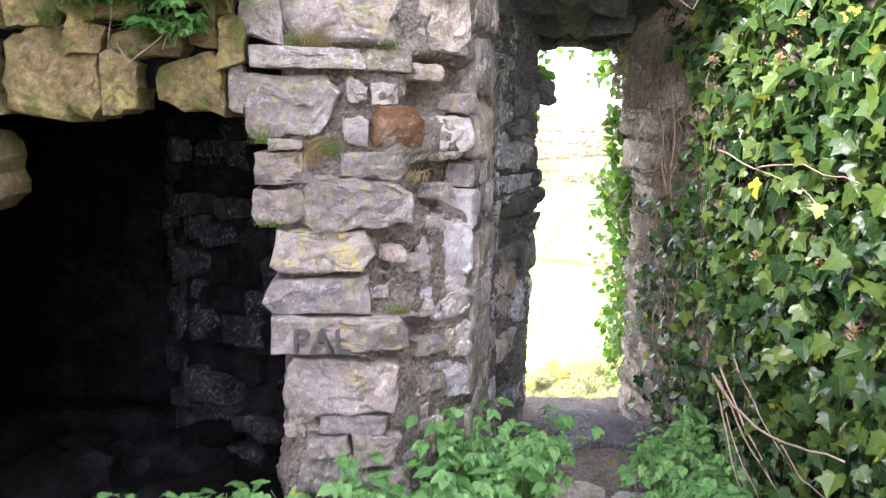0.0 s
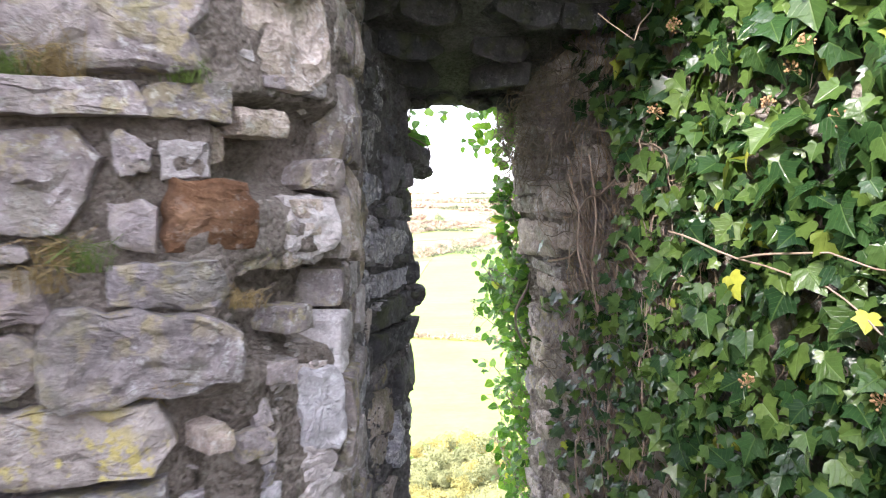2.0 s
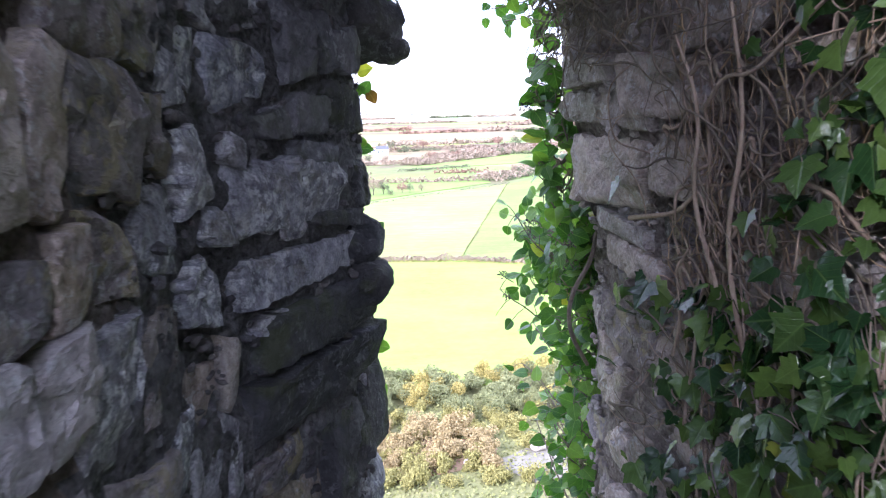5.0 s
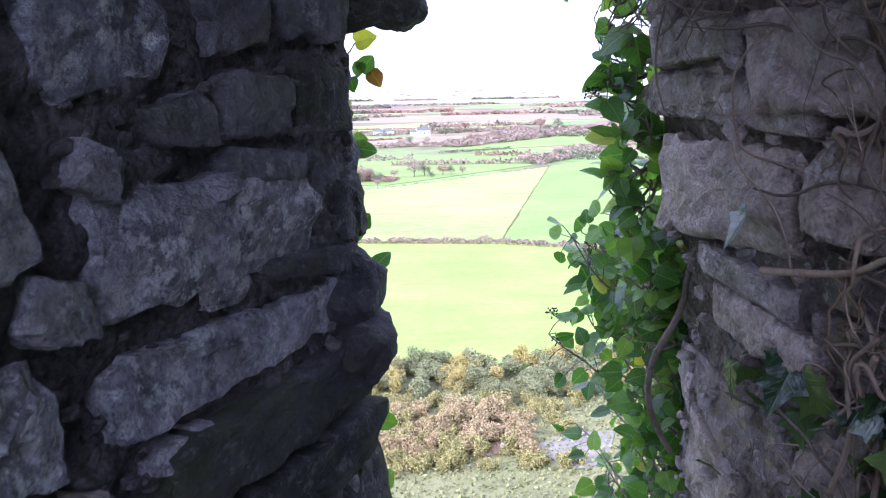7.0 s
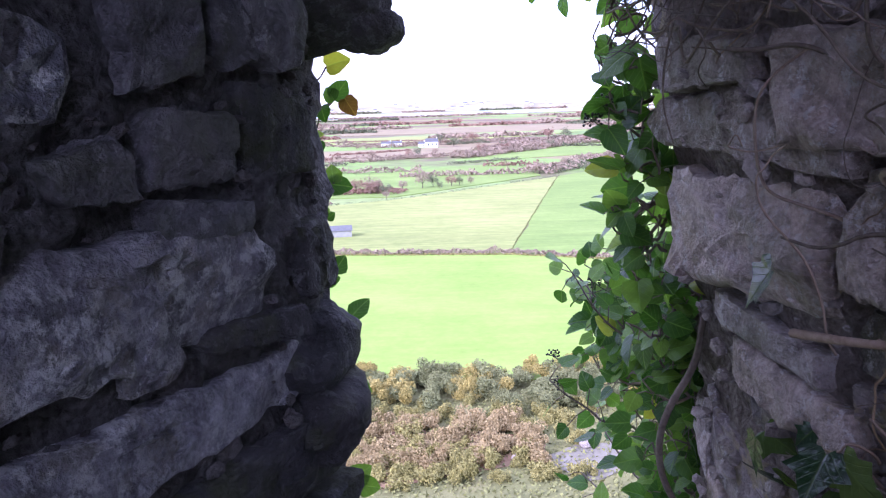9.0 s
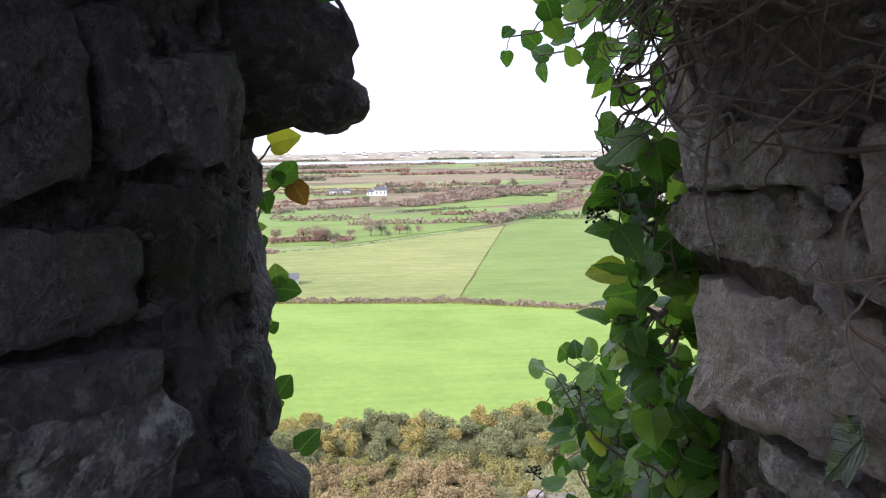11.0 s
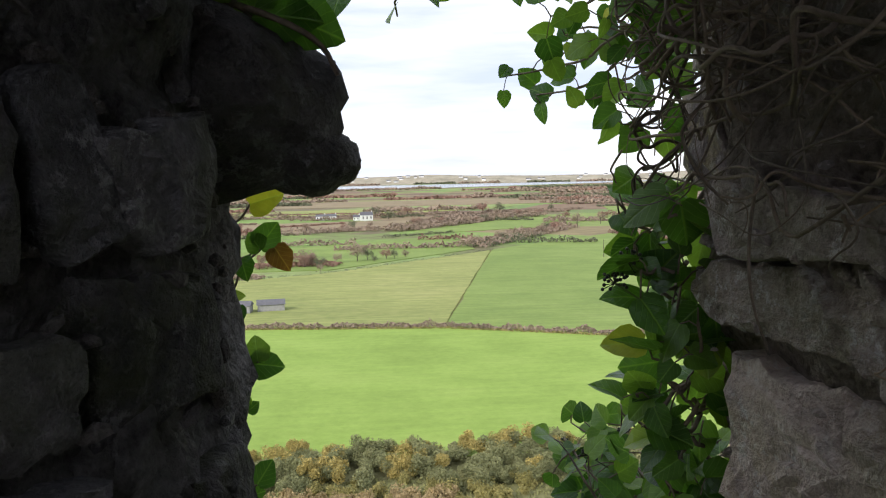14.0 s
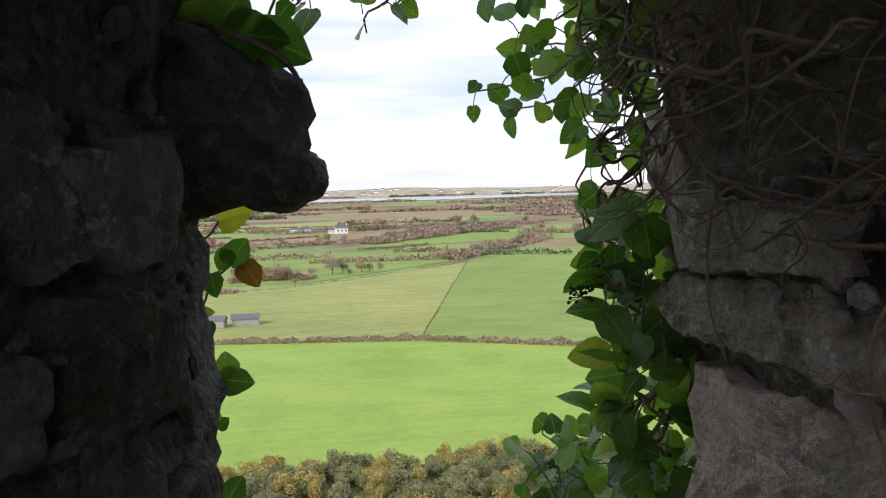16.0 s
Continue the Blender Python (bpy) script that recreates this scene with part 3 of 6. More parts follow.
wall_recess = tagged(plan_wall("wall_recess", [(-2.1, 4.40), (-1.18, 4.30), (-0.98, 3.84), (-0.50, 3.54), (-0.2, 3.54), (-0.2, 4.54), (-2.1, 4.54)], -0.2, 2.2, SHADESTONE, 0.04, 0.06, 13.0), "stone back of the recess, coloured dark for its shade", "wall", kind="structure")
# Unseen added walls: west one high to block sun, south one low for sky.
unseen_wall_west = tagged(plan_wall("unseen_wall_west", [(-3.0, -2.6), (-2.6, -2.6), (-2.6, 2.75), (-3.0, 2.75)], -0.2, 4.5, MORTAR, 0.03, 0.12, 15.0), "unseen plain stone wall, its height set for the light", "wall", kind="structure")
unseen_wall_south = tagged(plan_wall("unseen_wall_south", [(-3.0, -2.8), (1.9, -2.8), (1.9, -2.4), (-3.0, -2.4)], -0.2, 0.8, MORTAR, 0.03, 0.12, 17.0), "unseen plain stone wall, its height set for the light", "wall", kind="structure")

# stones of the pier's face: x from, x to, z from, z to
PIER_UPPER = [(-0.442, -0.327, 1.926, 2.16), (-0.334, -0.019, 1.926, 2.16), (-0.402, -0.109, 1.868, 1.919), (-0.109, 0.026, 1.863, 1.919), (-0.431, -0.161, 1.682, 1.847),
              (-0.151, -0.096, 1.78, 1.84), (-0.165, -0.091, 1.666, 1.737), (-0.405, -0.251, 1.552, 1.634), (-0.36, -0.275, 1.647, 1.674),
              (-0.167, 0.01, 1.566, 1.637), (-0.415, -0.265, 1.438, 1.536), (-0.265, 0.043, 1.432, 1.563), (-0.477, -0.434, 1.745, 1.868)]
PIER_LOWER = [(-0.377, -0.085, 1.184, 1.283), (-0.348, 0.025, 1.065, 1.176), (-0.33, -0.001, 0.884, 1.042), (-0.225, -0.03, 0.821, 0.884), (-0.258, -0.137, 0.757, 0.813),
              (-0.132, 0.007, 0.718, 0.816), (-0.30, -0.1, 0.62, 0.75), (-0.1, 0.05, 0.55, 0.71), (-0.33, -0.05, 0.42, 0.6), (-0.04, 0.16, 0.36, 0.54)]
CORE = [(0.012, 0.213, 1.926, 2.15), (0.123, 0.224, 1.753, 1.808), (0.022, 0.091, 1.294, 1.342), (-0.025, 0.022, 1.334, 1.373), (0.034, 0.157, 1.026, 1.073),
        (0.067, 0.128, 1.413, 1.452), (0.063, 0.101, 1.168, 1.192), (0.096, 0.158, 1.5, 1.539), (0.051, 0.151, 0.907, 0.955), (0.014, 0.122, 1.847, 1.887)]
CORE_PALE = [(0.094, 0.217, 1.631, 1.737), (0.114, 0.222, 1.271, 1.421), (0.123, 0.208, 1.208, 1.255), (0.109, 0.221, 1.129, 1.208), (0.149, 0.226, 0.986, 1.097), (0.13, 0.225, 0.86, 0.97)]


def face_y(x):
    return 2.655 + (x + 0.43) * 0.10 if x < 0.0 else 2.71 + min(1.0, x / 0.2) * 0.24


def pier_stone(x0, x1, z0, z1, material, seed, proud=0.0, label="", depth=0.2, taper=0.0, swell=1.09):
    xm = (x0 + x1) / 2
    slope = (face_y(x1) - face_y(x0)) / (x1 - x0)
    me = rough_stone((x1 - x0) * 1.06 + 0.004, (z1 - z0) * swell + 0.004, depth, seed, material, 22, taper)
    return part("stone", me, wall_pier, label, facing((xm, face_y(xm) - proud, (z0 + z1) / 2), (slope * 0.8, -1)))


for i, (x0, x1, z0, z1) in enumerate(PIER_UPPER):
    pier_stone(x0, x1, z0, z1, GREY, 100 + i, 0.008 + 0.014 * ((i * 7) % 3), taper=0.12 * ((i % 3) - 1))
for i, (x0, x1, z0, z1) in enumerate(PIER_LOWER):
    pier_stone(x0, x1, z0, z1, GREY, 140 + i, 0.026 + 0.012 * ((i * 5) % 3), depth=0.26, taper=0.1 * ((i % 3) - 1), swell=0.99)
pier_stone(-0.371, -0.068, 1.287, 1.429, LICHEN, 171, 0.02, "block blotched with yellow lichen", 0.26, 0.1, 1.0)
pier_stone(-0.092, -0.018, 1.773, 1.827, PALE, 172, 0.0, "pale freshly broken stone")
pier_stone(-0.079, 0.075, 1.652, 1.764, RUST, 173, -0.02, "rust-brown stone")
for i, (x0, x1, z0, z1) in enumerate(CORE):
    pier_stone(x0, x1, z0, z1, GREY if i % 3 else BROWNSTONE, 180 + i, 0.01)
for i, (x0, x1, z0, z1) in enumerate(CORE_PALE):
    pier_stone(x0, x1, z0, z1, PALE, 200 + i, 0.012)

CORE_LINE = [(-0.01, 2.735), (0.07, 2.80), (0.205, 2.945)]
rubble(wall_pier, CORE_LINE, 1, 0.0, 0.27, 0.5, 2.3, 71, [BROWNSTONE, GREY, BROWNSTONE, PALE], (0.025, 0.065), (0.03, 0.09), (-0.035, 0.006), depth=0.08, hollow=core_dent)
chips("mortar_chips", wall_pier, CORE_LINE, 1, 0.0, 0.27, 0.45, 2.3, 700, 73, PALEGRIT, 0.015, (-0.045, -0.012), "broken stone and grit in the pier's core", core_dent)
rubble(wall_pier, FACE, 1, 0.18, 0.47, 0.5, 2.2, 72, [BROWNSTONE, GREY], (0.03, 0.06), (0.05, 0.12), (-0.055, -0.025), depth=0.06)

# the window's splayed jamb
SIDE = [GREY, SLATE, SLATE, BROWNSTONE]
rubble(wall_pier, JAMB, 1, 0.02, 0.55, 0.25, 2.35, 31, [GREY, BROWNSTONE, GREY, PALE], (0.08, 0.24), (0.07, 0.20), (0.006, 0.026))
rubble(wall_pier, JAMB, 1, 0.55, 0.80, 0.25, 2.35, 35, [SLATE, GREY, GREY], (0.07, 0.17), (0.09, 0.20), (0.0, 0.020), slope=-6)
rubble(wall_pier, JAMB, 1, 0.80, 0.98, 0.25, 1.40, 36, SIDE, (0.08, 0.15), (0.08, 0.18), (-0.012, 0.012), slope=-6)
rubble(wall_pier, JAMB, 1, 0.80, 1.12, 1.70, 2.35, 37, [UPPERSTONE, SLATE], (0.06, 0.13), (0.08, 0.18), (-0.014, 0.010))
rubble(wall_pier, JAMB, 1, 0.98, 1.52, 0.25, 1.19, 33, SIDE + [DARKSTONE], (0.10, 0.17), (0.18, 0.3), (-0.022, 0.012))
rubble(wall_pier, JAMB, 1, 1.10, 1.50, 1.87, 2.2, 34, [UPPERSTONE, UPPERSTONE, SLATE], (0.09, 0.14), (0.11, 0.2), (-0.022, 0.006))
# single stones of the jamb: place along it, height, width, height of the stone, turn, taper
JAMB_PALE = [(0.857, 1.465, 0.130, 0.105, -4, -0.15), (0.862, 1.628, 0.095, 0.125, 8, 0.08), (0.99, 1.641, 0.05, 0.045, -25, 0.0), (1.146, 1.513, 0.078, 0.033, -3, 0.0),
             (1.066, 1.377, 0.085, 0.032, -4, -0.15), (0.93, 1.545, 0.07, 0.05, -12, 0.1)]
JAMB_DULL = [(1.212, 1.690, 0.120, 0.070, -3, 0.06), (1.181, 1.805, 0.108, 0.125, 3, 0.08), (1.351, 1.800, 0.140, 0.082, 8, -0.12), (1.268, 1.812, 0.055, 0.10, 12, 0.0),
             (1.095, 1.676, 0.085, 0.045, 8, -0.15), (1.215, 1.630, 0.125, 0.036, -6, 0.15)]
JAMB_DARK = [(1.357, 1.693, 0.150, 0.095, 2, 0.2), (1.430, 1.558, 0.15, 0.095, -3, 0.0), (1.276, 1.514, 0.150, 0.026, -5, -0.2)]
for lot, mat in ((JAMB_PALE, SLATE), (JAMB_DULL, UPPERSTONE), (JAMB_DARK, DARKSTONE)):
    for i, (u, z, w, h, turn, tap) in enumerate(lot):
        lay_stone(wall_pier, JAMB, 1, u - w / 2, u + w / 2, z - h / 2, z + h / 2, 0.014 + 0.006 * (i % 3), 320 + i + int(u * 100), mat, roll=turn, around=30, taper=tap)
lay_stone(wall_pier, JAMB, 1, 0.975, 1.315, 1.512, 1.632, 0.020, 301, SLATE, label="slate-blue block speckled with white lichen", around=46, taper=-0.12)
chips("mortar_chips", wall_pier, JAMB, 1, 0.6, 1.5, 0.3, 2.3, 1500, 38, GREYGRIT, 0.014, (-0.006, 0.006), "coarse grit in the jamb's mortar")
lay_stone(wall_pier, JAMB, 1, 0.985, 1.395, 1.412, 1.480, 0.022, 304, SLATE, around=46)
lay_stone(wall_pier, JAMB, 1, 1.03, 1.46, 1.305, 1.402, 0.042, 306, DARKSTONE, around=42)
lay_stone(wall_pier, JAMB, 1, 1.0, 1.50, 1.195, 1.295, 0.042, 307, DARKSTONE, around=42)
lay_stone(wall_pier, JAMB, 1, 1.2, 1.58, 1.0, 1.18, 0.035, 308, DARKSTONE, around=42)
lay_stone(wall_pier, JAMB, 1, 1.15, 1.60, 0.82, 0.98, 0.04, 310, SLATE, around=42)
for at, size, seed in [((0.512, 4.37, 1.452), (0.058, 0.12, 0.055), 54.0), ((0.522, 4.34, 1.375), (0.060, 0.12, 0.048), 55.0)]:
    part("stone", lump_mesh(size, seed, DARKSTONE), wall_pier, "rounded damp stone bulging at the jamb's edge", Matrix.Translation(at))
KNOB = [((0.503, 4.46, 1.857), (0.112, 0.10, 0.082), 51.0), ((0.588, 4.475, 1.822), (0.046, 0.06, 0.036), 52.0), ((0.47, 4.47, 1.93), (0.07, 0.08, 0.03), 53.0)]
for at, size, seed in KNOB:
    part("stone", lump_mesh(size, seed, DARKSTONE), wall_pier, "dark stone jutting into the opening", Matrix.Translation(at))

# the ivied right wall
FLAT = [BROWNSTONE, BROWNSTONE, GREY]
rubble(wall_right, RIGHT, 1, 0.0, 1.3, 0.25, 1.37, 41, FLAT, (0.05, 0.15), (0.08, 0.30), (-0.018, 0.012), slope=-5)
rubble(wall_right, RIGHT, 1, 0.45, 1.3, 1.37, 1.53, 46, FLAT, (0.05, 0.10), (0.08, 0.24), (-0.018, 0.012), slope=-5)
rubble(wall_right, RIGHT, 1, 0.0, 1.3, 1.78, 2.5, 42, FLAT, (0.06, 0.14), (0.10, 0.32), (-0.018, 0.010), slope=3)
rubble(wall_right, RIGHT, 1, 0.62, 1.3, 1.53, 1.78, 43, FLAT, (0.06, 0.14), (0.10, 0.30), (-0.018, 0.012))
lay_stone(wall_right, RIGHT, 1, 0.10, 0.49, 1.652, 1.735, 0.022, 401, BROWNSTONE, around=46, taper=-0.25)
lay_stone(wall_right, RIGHT, 1, 0.40, 0.64, 1.668, 1.775, 0.014, 404, BROWNSTONE, around=36, taper=0.1)
lay_stone(wall_right, RIGHT, 1, 0.14, 0.36, 1.728, 1.79, 0.010, 405, BROWNSTONE, around=30, taper=0.2)
lay_stone(wall_right, RIGHT, 1, 0.13, 0.46, 1.502, 1.648, 0.026, 402, BROWNSTONE, around=50)
lay_stone(wall_right, RIGHT, 1, 0.45, 0.63, 1.535, 1.66, 0.016, 403, BROWNSTONE, around=36, roll=-6)
lay_stone(wall_right, RIGHT, 1, 0.23, 0.43, 1.446, 1.492, 0.016, 406, BROWNSTONE, around=34, roll=-8)
lay_stone(wall_right, RIGHT, 1, 0.25, 0.47, 1.375, 1.442, 0.020, 407, BROWNSTONE, around=34, roll=-8)
chips("mortar_chips", wall_right, RIGHT, 1, 0.05, 1.4, 0.4, 2.4, 1500, 45, PALEGRIT, 0.018, (-0.012, 0.006), "coarse grit in the wall's mortar")
rubble(wall_right, RIGHT, 1, 1.3, 3.4, 0.3, 2.6, 44, [BROWNSTONE, GREY, DARKSTONE], (0.12, 0.2), (0.2, 0.45), (-0.022, 0.006))

# soffit slabs and the broken top of the opening, shade put into their dark colour
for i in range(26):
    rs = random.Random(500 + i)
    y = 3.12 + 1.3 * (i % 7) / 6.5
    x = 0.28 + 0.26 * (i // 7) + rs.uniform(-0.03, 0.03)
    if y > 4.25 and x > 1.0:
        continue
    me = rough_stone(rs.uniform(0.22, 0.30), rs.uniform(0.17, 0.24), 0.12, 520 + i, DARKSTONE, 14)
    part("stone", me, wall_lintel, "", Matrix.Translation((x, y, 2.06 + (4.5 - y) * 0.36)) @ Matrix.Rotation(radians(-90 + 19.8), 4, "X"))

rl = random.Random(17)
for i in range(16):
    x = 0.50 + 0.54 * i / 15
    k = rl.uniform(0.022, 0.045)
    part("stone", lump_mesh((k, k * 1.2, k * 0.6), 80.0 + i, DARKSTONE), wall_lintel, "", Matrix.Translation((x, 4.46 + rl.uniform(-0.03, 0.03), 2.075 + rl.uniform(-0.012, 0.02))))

# the stones over the recess
ARCH = [(-1.094, -0.921, 1.729, 1.95), (-0.921, -0.813, 1.742, 1.911), (-0.81, -0.709, 1.734, 1.887), (-0.678, -0.501, 1.761, 1.895), (-1.073, -0.927, 1.963, 2.045),
        (-0.898, -0.803, 1.9, 1.982), (-0.587, -0.503, 1.911, 2.013), (-1.189, -1.081, 1.966, 2.108), (-0.487, -0.418, 1.874, 1.998), (-0.787, -0.603, 1.9, 1.982), (-0.69, -0.50, 2.03, 2.16), (-0.92, -0.70, 2.0, 2.15)]
for i, (x0, x1, z0, z1) in enumerate(ARCH):
    part("stone", rough_stone((x1 - x0) * 1.1, (z1 - z0) * 1.14, 0.22, 606 + i, OCHRE, 24, 0.22 * ((i % 3) - 1)), wall_hearth, "", facing(((x0 + x1) / 2, 2.65 - 0.022 * (i % 3), (z0 + z1) / 2 - 0.012 * (i % 2)), (0.12 * ((i % 3) - 1), -1), 9 * math.sin(i * 2.3)))
for i, (x0, x1, z0, z1) in enumerate([(-1.35, -1.11, 1.43, 1.70), (-1.30, -1.102, 1.721, 1.95)]):
    part("stone", rough_stone(x1 - x0, z1 - z0, 0.22, 630 + i, OCHRE, 20), wall_left, "", facing(((x0 + x1) / 2, 2.655, (z0 + z1) / 2), (0.05, -1)))
# tumbled stones at the back of the recess, its shade put into their colour
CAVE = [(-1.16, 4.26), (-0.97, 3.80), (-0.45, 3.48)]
rubble(wall_recess, CAVE, 1, 0.0, 1.08, 0.25, 1.72, 61, [CAVESTONE, SHADESTONE, CAVESTONE], (0.07, 0.17), (0.10, 0.30), (-0.03, 0.07), slope=8)
rubble(wall_recess, [(-2.0, 4.385), (-1.2, 4.30)], 1, 0, 0.8, 0.25, 1.9, 62, [SHADESTONE], (0.14, 0.22), (0.2, 0.4), (0.0, 0.04))

# ---------------------------------------------------------------- the country below
PLAIN = -38.0


def field_mat(name, dark, mid, light, scale, stripe=0.0):
    m, n, l, b = nodes_of(name, 0.95)
    pos = n.new("ShaderNodeNewGeometry").outputs["Position"]
    a, f = tex(n, l, pos, scale, 6), tex(n, l, pos, scale * 14, 4, rough=0.7)
    c = ramp(n, l, a.outputs[0], [(0.34, dark), (0.5, mid), (0.66, light)])
    c = blend(n, l, 0.45, c, ramp(n, l, f.outputs[0], [(0.3, dark), (0.5, mid), (0.7, light)]))
    if stripe:
        mp = n.new("ShaderNodeMapping")
        mp.inputs["Scale"].default_value = (0.04, 0.55, 1)
        mp.inputs["Rotation"].default_value = (0, 0, radians(12))
        l.new(pos, mp.inputs[0])
        s = tex(n, l, mp.outputs[0], 1.0, 3)
        c = blend(n, l, stripe, c, ramp(n, l, s.outputs[0], [(0.35, (0.3, 0.3, 0.3)), (0.65, (0.7, 0.7, 0.7))]), "OVERLAY")
    l.new(c, b.inputs["Base Color"])
    return m


def country_mat():
    """Fields of the plain, by irregular cells, with bare brown and wooded ones."""
    m, n, l, b = nodes_of("patchwork plain", 0.95)
    pos = n.new("ShaderNodeNewGeometry").outputs["Position"]
    mp = n.new("ShaderNodeMapping")
    mp.inputs["Scale"].default_value = (0.0042, 0.0062, 0.0)
    mp.inputs["Rotation"].default_value = (0, 0, radians(18))
    l.new(pos, mp.inputs[0])
    cell = tex(n, l, mp.outputs[0], 1.0, kind="ShaderNodeTexVoronoi")
    sep = n.new("ShaderNodeSeparateColor")
    l.new(cell.outputs["Color"], sep.inputs[0])
    c = ramp(n, l, sep.outputs[0], [(0.0, (0.16, 0.28, 0.06)), (0.3, (0.22, 0.28, 0.08)), (0.45, (0.24, 0.19, 0.10)), (0.62, (0.20, 0.13, 0.09)), (0.75, (0.15, 0.25, 0.07)), (1.0, (0.28, 0.32, 0.12))])
    wild, fine = tex(n, l, pos, 0.006, 6), tex(n, l, pos, 0.09, 5, rough=0.7)
    c = blend(n, l, ramp(n, l, wild.outputs[0], [(0.50, (0, 0, 0)), (0.60, (0.85, 0.85, 0.85))]), c, (0.15, 0.105, 0.075))
    c = blend(n, l, 0.55, c, ramp(n, l, fine.outputs[0], [(0.3, (0.32, 0.32, 0.32)), (0.7, (0.7, 0.7, 0.7))]), "OVERLAY")
    l.new(c, b.inputs["Base Color"])
    return m


COUNTRY = country_mat()
MEADOW = field_mat("bright meadow", (0.185, 0.275, 0.048), (0.235, 0.345, 0.065), (0.285, 0.39, 0.085), 0.05, 0.1)
PASTURE = field_mat("pale pasture", (0.19, 0.225, 0.065), (0.265, 0.295, 0.09), (0.34, 0.345, 0.125), 0.022, 0.35)
GREENFIELD = field_mat("green field", (0.145, 0.215, 0.05), (0.19, 0.265, 0.062), (0.235, 0.31, 0.082), 0.04, 0.25)
ROUGHGRASS = field_mat("rough grass", (0.11, 0.115, 0.05), (0.185, 0.185, 0.075), (0.25, 0.23, 0.11), 0.2)
FERN = field_mat("brown bracken ground", (0.18, 0.10, 0.065), (0.30, 0.19, 0.12), (0.38, 0.28, 0.16), 0.3)
BROWNFIELD = field_mat("brown stubble", (0.19, 0.15, 0.085), (0.26, 0.205, 0.12), (0.30, 0.25, 0.14), 0.03)
ROADDUST = field_mat("bare track", (0.15, 0.14, 0.11), (0.21, 0.19, 0.15), (0.27, 0.25, 0.21), 0.4)
GORSE = plain_mat("gorse foliage", (0.14, 0.165, 0.08), (0.30, 0.30, 0.14), 0.5, 4, 0.9, 0.0, 0.01, vary=0.45)
GORSEFLOWER = plain_mat("gorse in flower", (0.28, 0.25, 0.09), (0.50, 0.40, 0.13), 0.5, 4, 0.9, 0.0, 0.01, vary=0.6)
BRACKEN = plain_mat("dead bracken", (0.26, 0.19, 0.09), (0.45, 0.36, 0.19), 0.5, 4, 0.9, 0.0, 0.01, vary=0.35)
REED = plain_mat("yellow rushes", (0.20, 0.19, 0.06), (0.40, 0.36, 0.14), 0.5, 4, 0.9, 0.0, 0.01, vary=0.6)
SWARD = plain_mat("tussock grass", (0.15, 0.165, 0.06), (0.30, 0.30, 0.13), 0.12, 3, 0.95, 0.0, 0.01, vary=0.5)
# AUTUMN and DARKTREE are paled: distance haze is mixed into both colours.
AUTUMN = plain_mat("bare autumn twigs, paled for haze", (0.20, 0.155, 0.12), (0.42, 0.33, 0.25), 0.1, 2, 0.95, 0.0, 0.01, vary=0.35)
REDTWIG = plain_mat("reddish twigs", (0.20, 0.12, 0.095), (0.37, 0.235, 0.18), 0.1, 2, 0.95, 0.0, 0.01, vary=0.35)
DARKTREE = plain_mat("evergreen foliage, paled for haze", (0.10, 0.115, 0.07), (0.20, 0.21, 0.13), 0.1, 2, 0.95, 0.0, 0.01, vary=0.35)
BARK = plain_mat("tree bark", (0.06, 0.05, 0.04), (0.14, 0.11, 0.09), 2, 20, 0.95, 0.4, 0.02)
WHITEWASH = plain_mat("whitewashed wall", (0.70, 0.70, 0.68), (0.82, 0.82, 0.80), 1, 12, 0.9, 0.1, 0.01)
ROOFSLATE = plain_mat("slate roof", (0.09, 0.09, 0.10), (0.16, 0.16, 0.175), 1, 12, 0.8, 0.1, 0.01)
SHEDGREY = plain_mat("weathered block wall", (0.25, 0.25, 0.24), (0.40, 0.40, 0.38), 1, 12, 0.9, 0.1, 0.01)
TIN = plain_mat("dull roof sheets", (0.10, 0.10, 0.11), (0.17, 0.17, 0.18), 1, 8, 0.85, 0.1, 0.01)
PANE = plain_mat("dark window glass", (0.02, 0.02, 0.025), (0.05, 0.05, 0.06), 1, 12, 0.15, 0.0, 0.01)


def ground_height(x, y):
    r = math.hypot(x - 0.7, y - 2.0)
    if r < 4:
        return -0.5
    if r < 20:
        return -0.5 - 12.5 * (r - 4) / 16
    if r < 66:
        return -13.0 + (PLAIN + 13.0) * (r - 20) / 46
    return PLAIN


def make_ground():
    radii = [0, 2, 4, 8, 12, 16, 20, 28, 36, 46, 56, 66, 80, 100, 130, 180, 260, 400, 700, 1200, 2000, 3200, 4800]
    n = 96
    verts, faces = [(0.7, 2.0, -0.45)], []
    for r in radii[1:]:
        for i in range(n):
            a = 2 * math.pi * i / n
            x, y = 0.7 + r * math.cos(a), 2.0 + r * math.sin(a)
            verts.append((x, y, ground_height(x, y)))
    for i in range(n):
        faces.append((0, 1 + i, 1 + (i + 1) % n))
    for k in range(len(radii) - 2):
        for i in range(n):
            j = (i + 1) % n
            faces.append((1 + k * n + i, 1 + (k + 1) * n + i, 1 + (k + 1) * n + j, 1 + k * n + j))
    return tagged(new("ground", mesh_of("ground", verts, faces, COUNTRY)), "wide plain of small green and brown fields", "ground", kind="structure")


ground = make_ground()


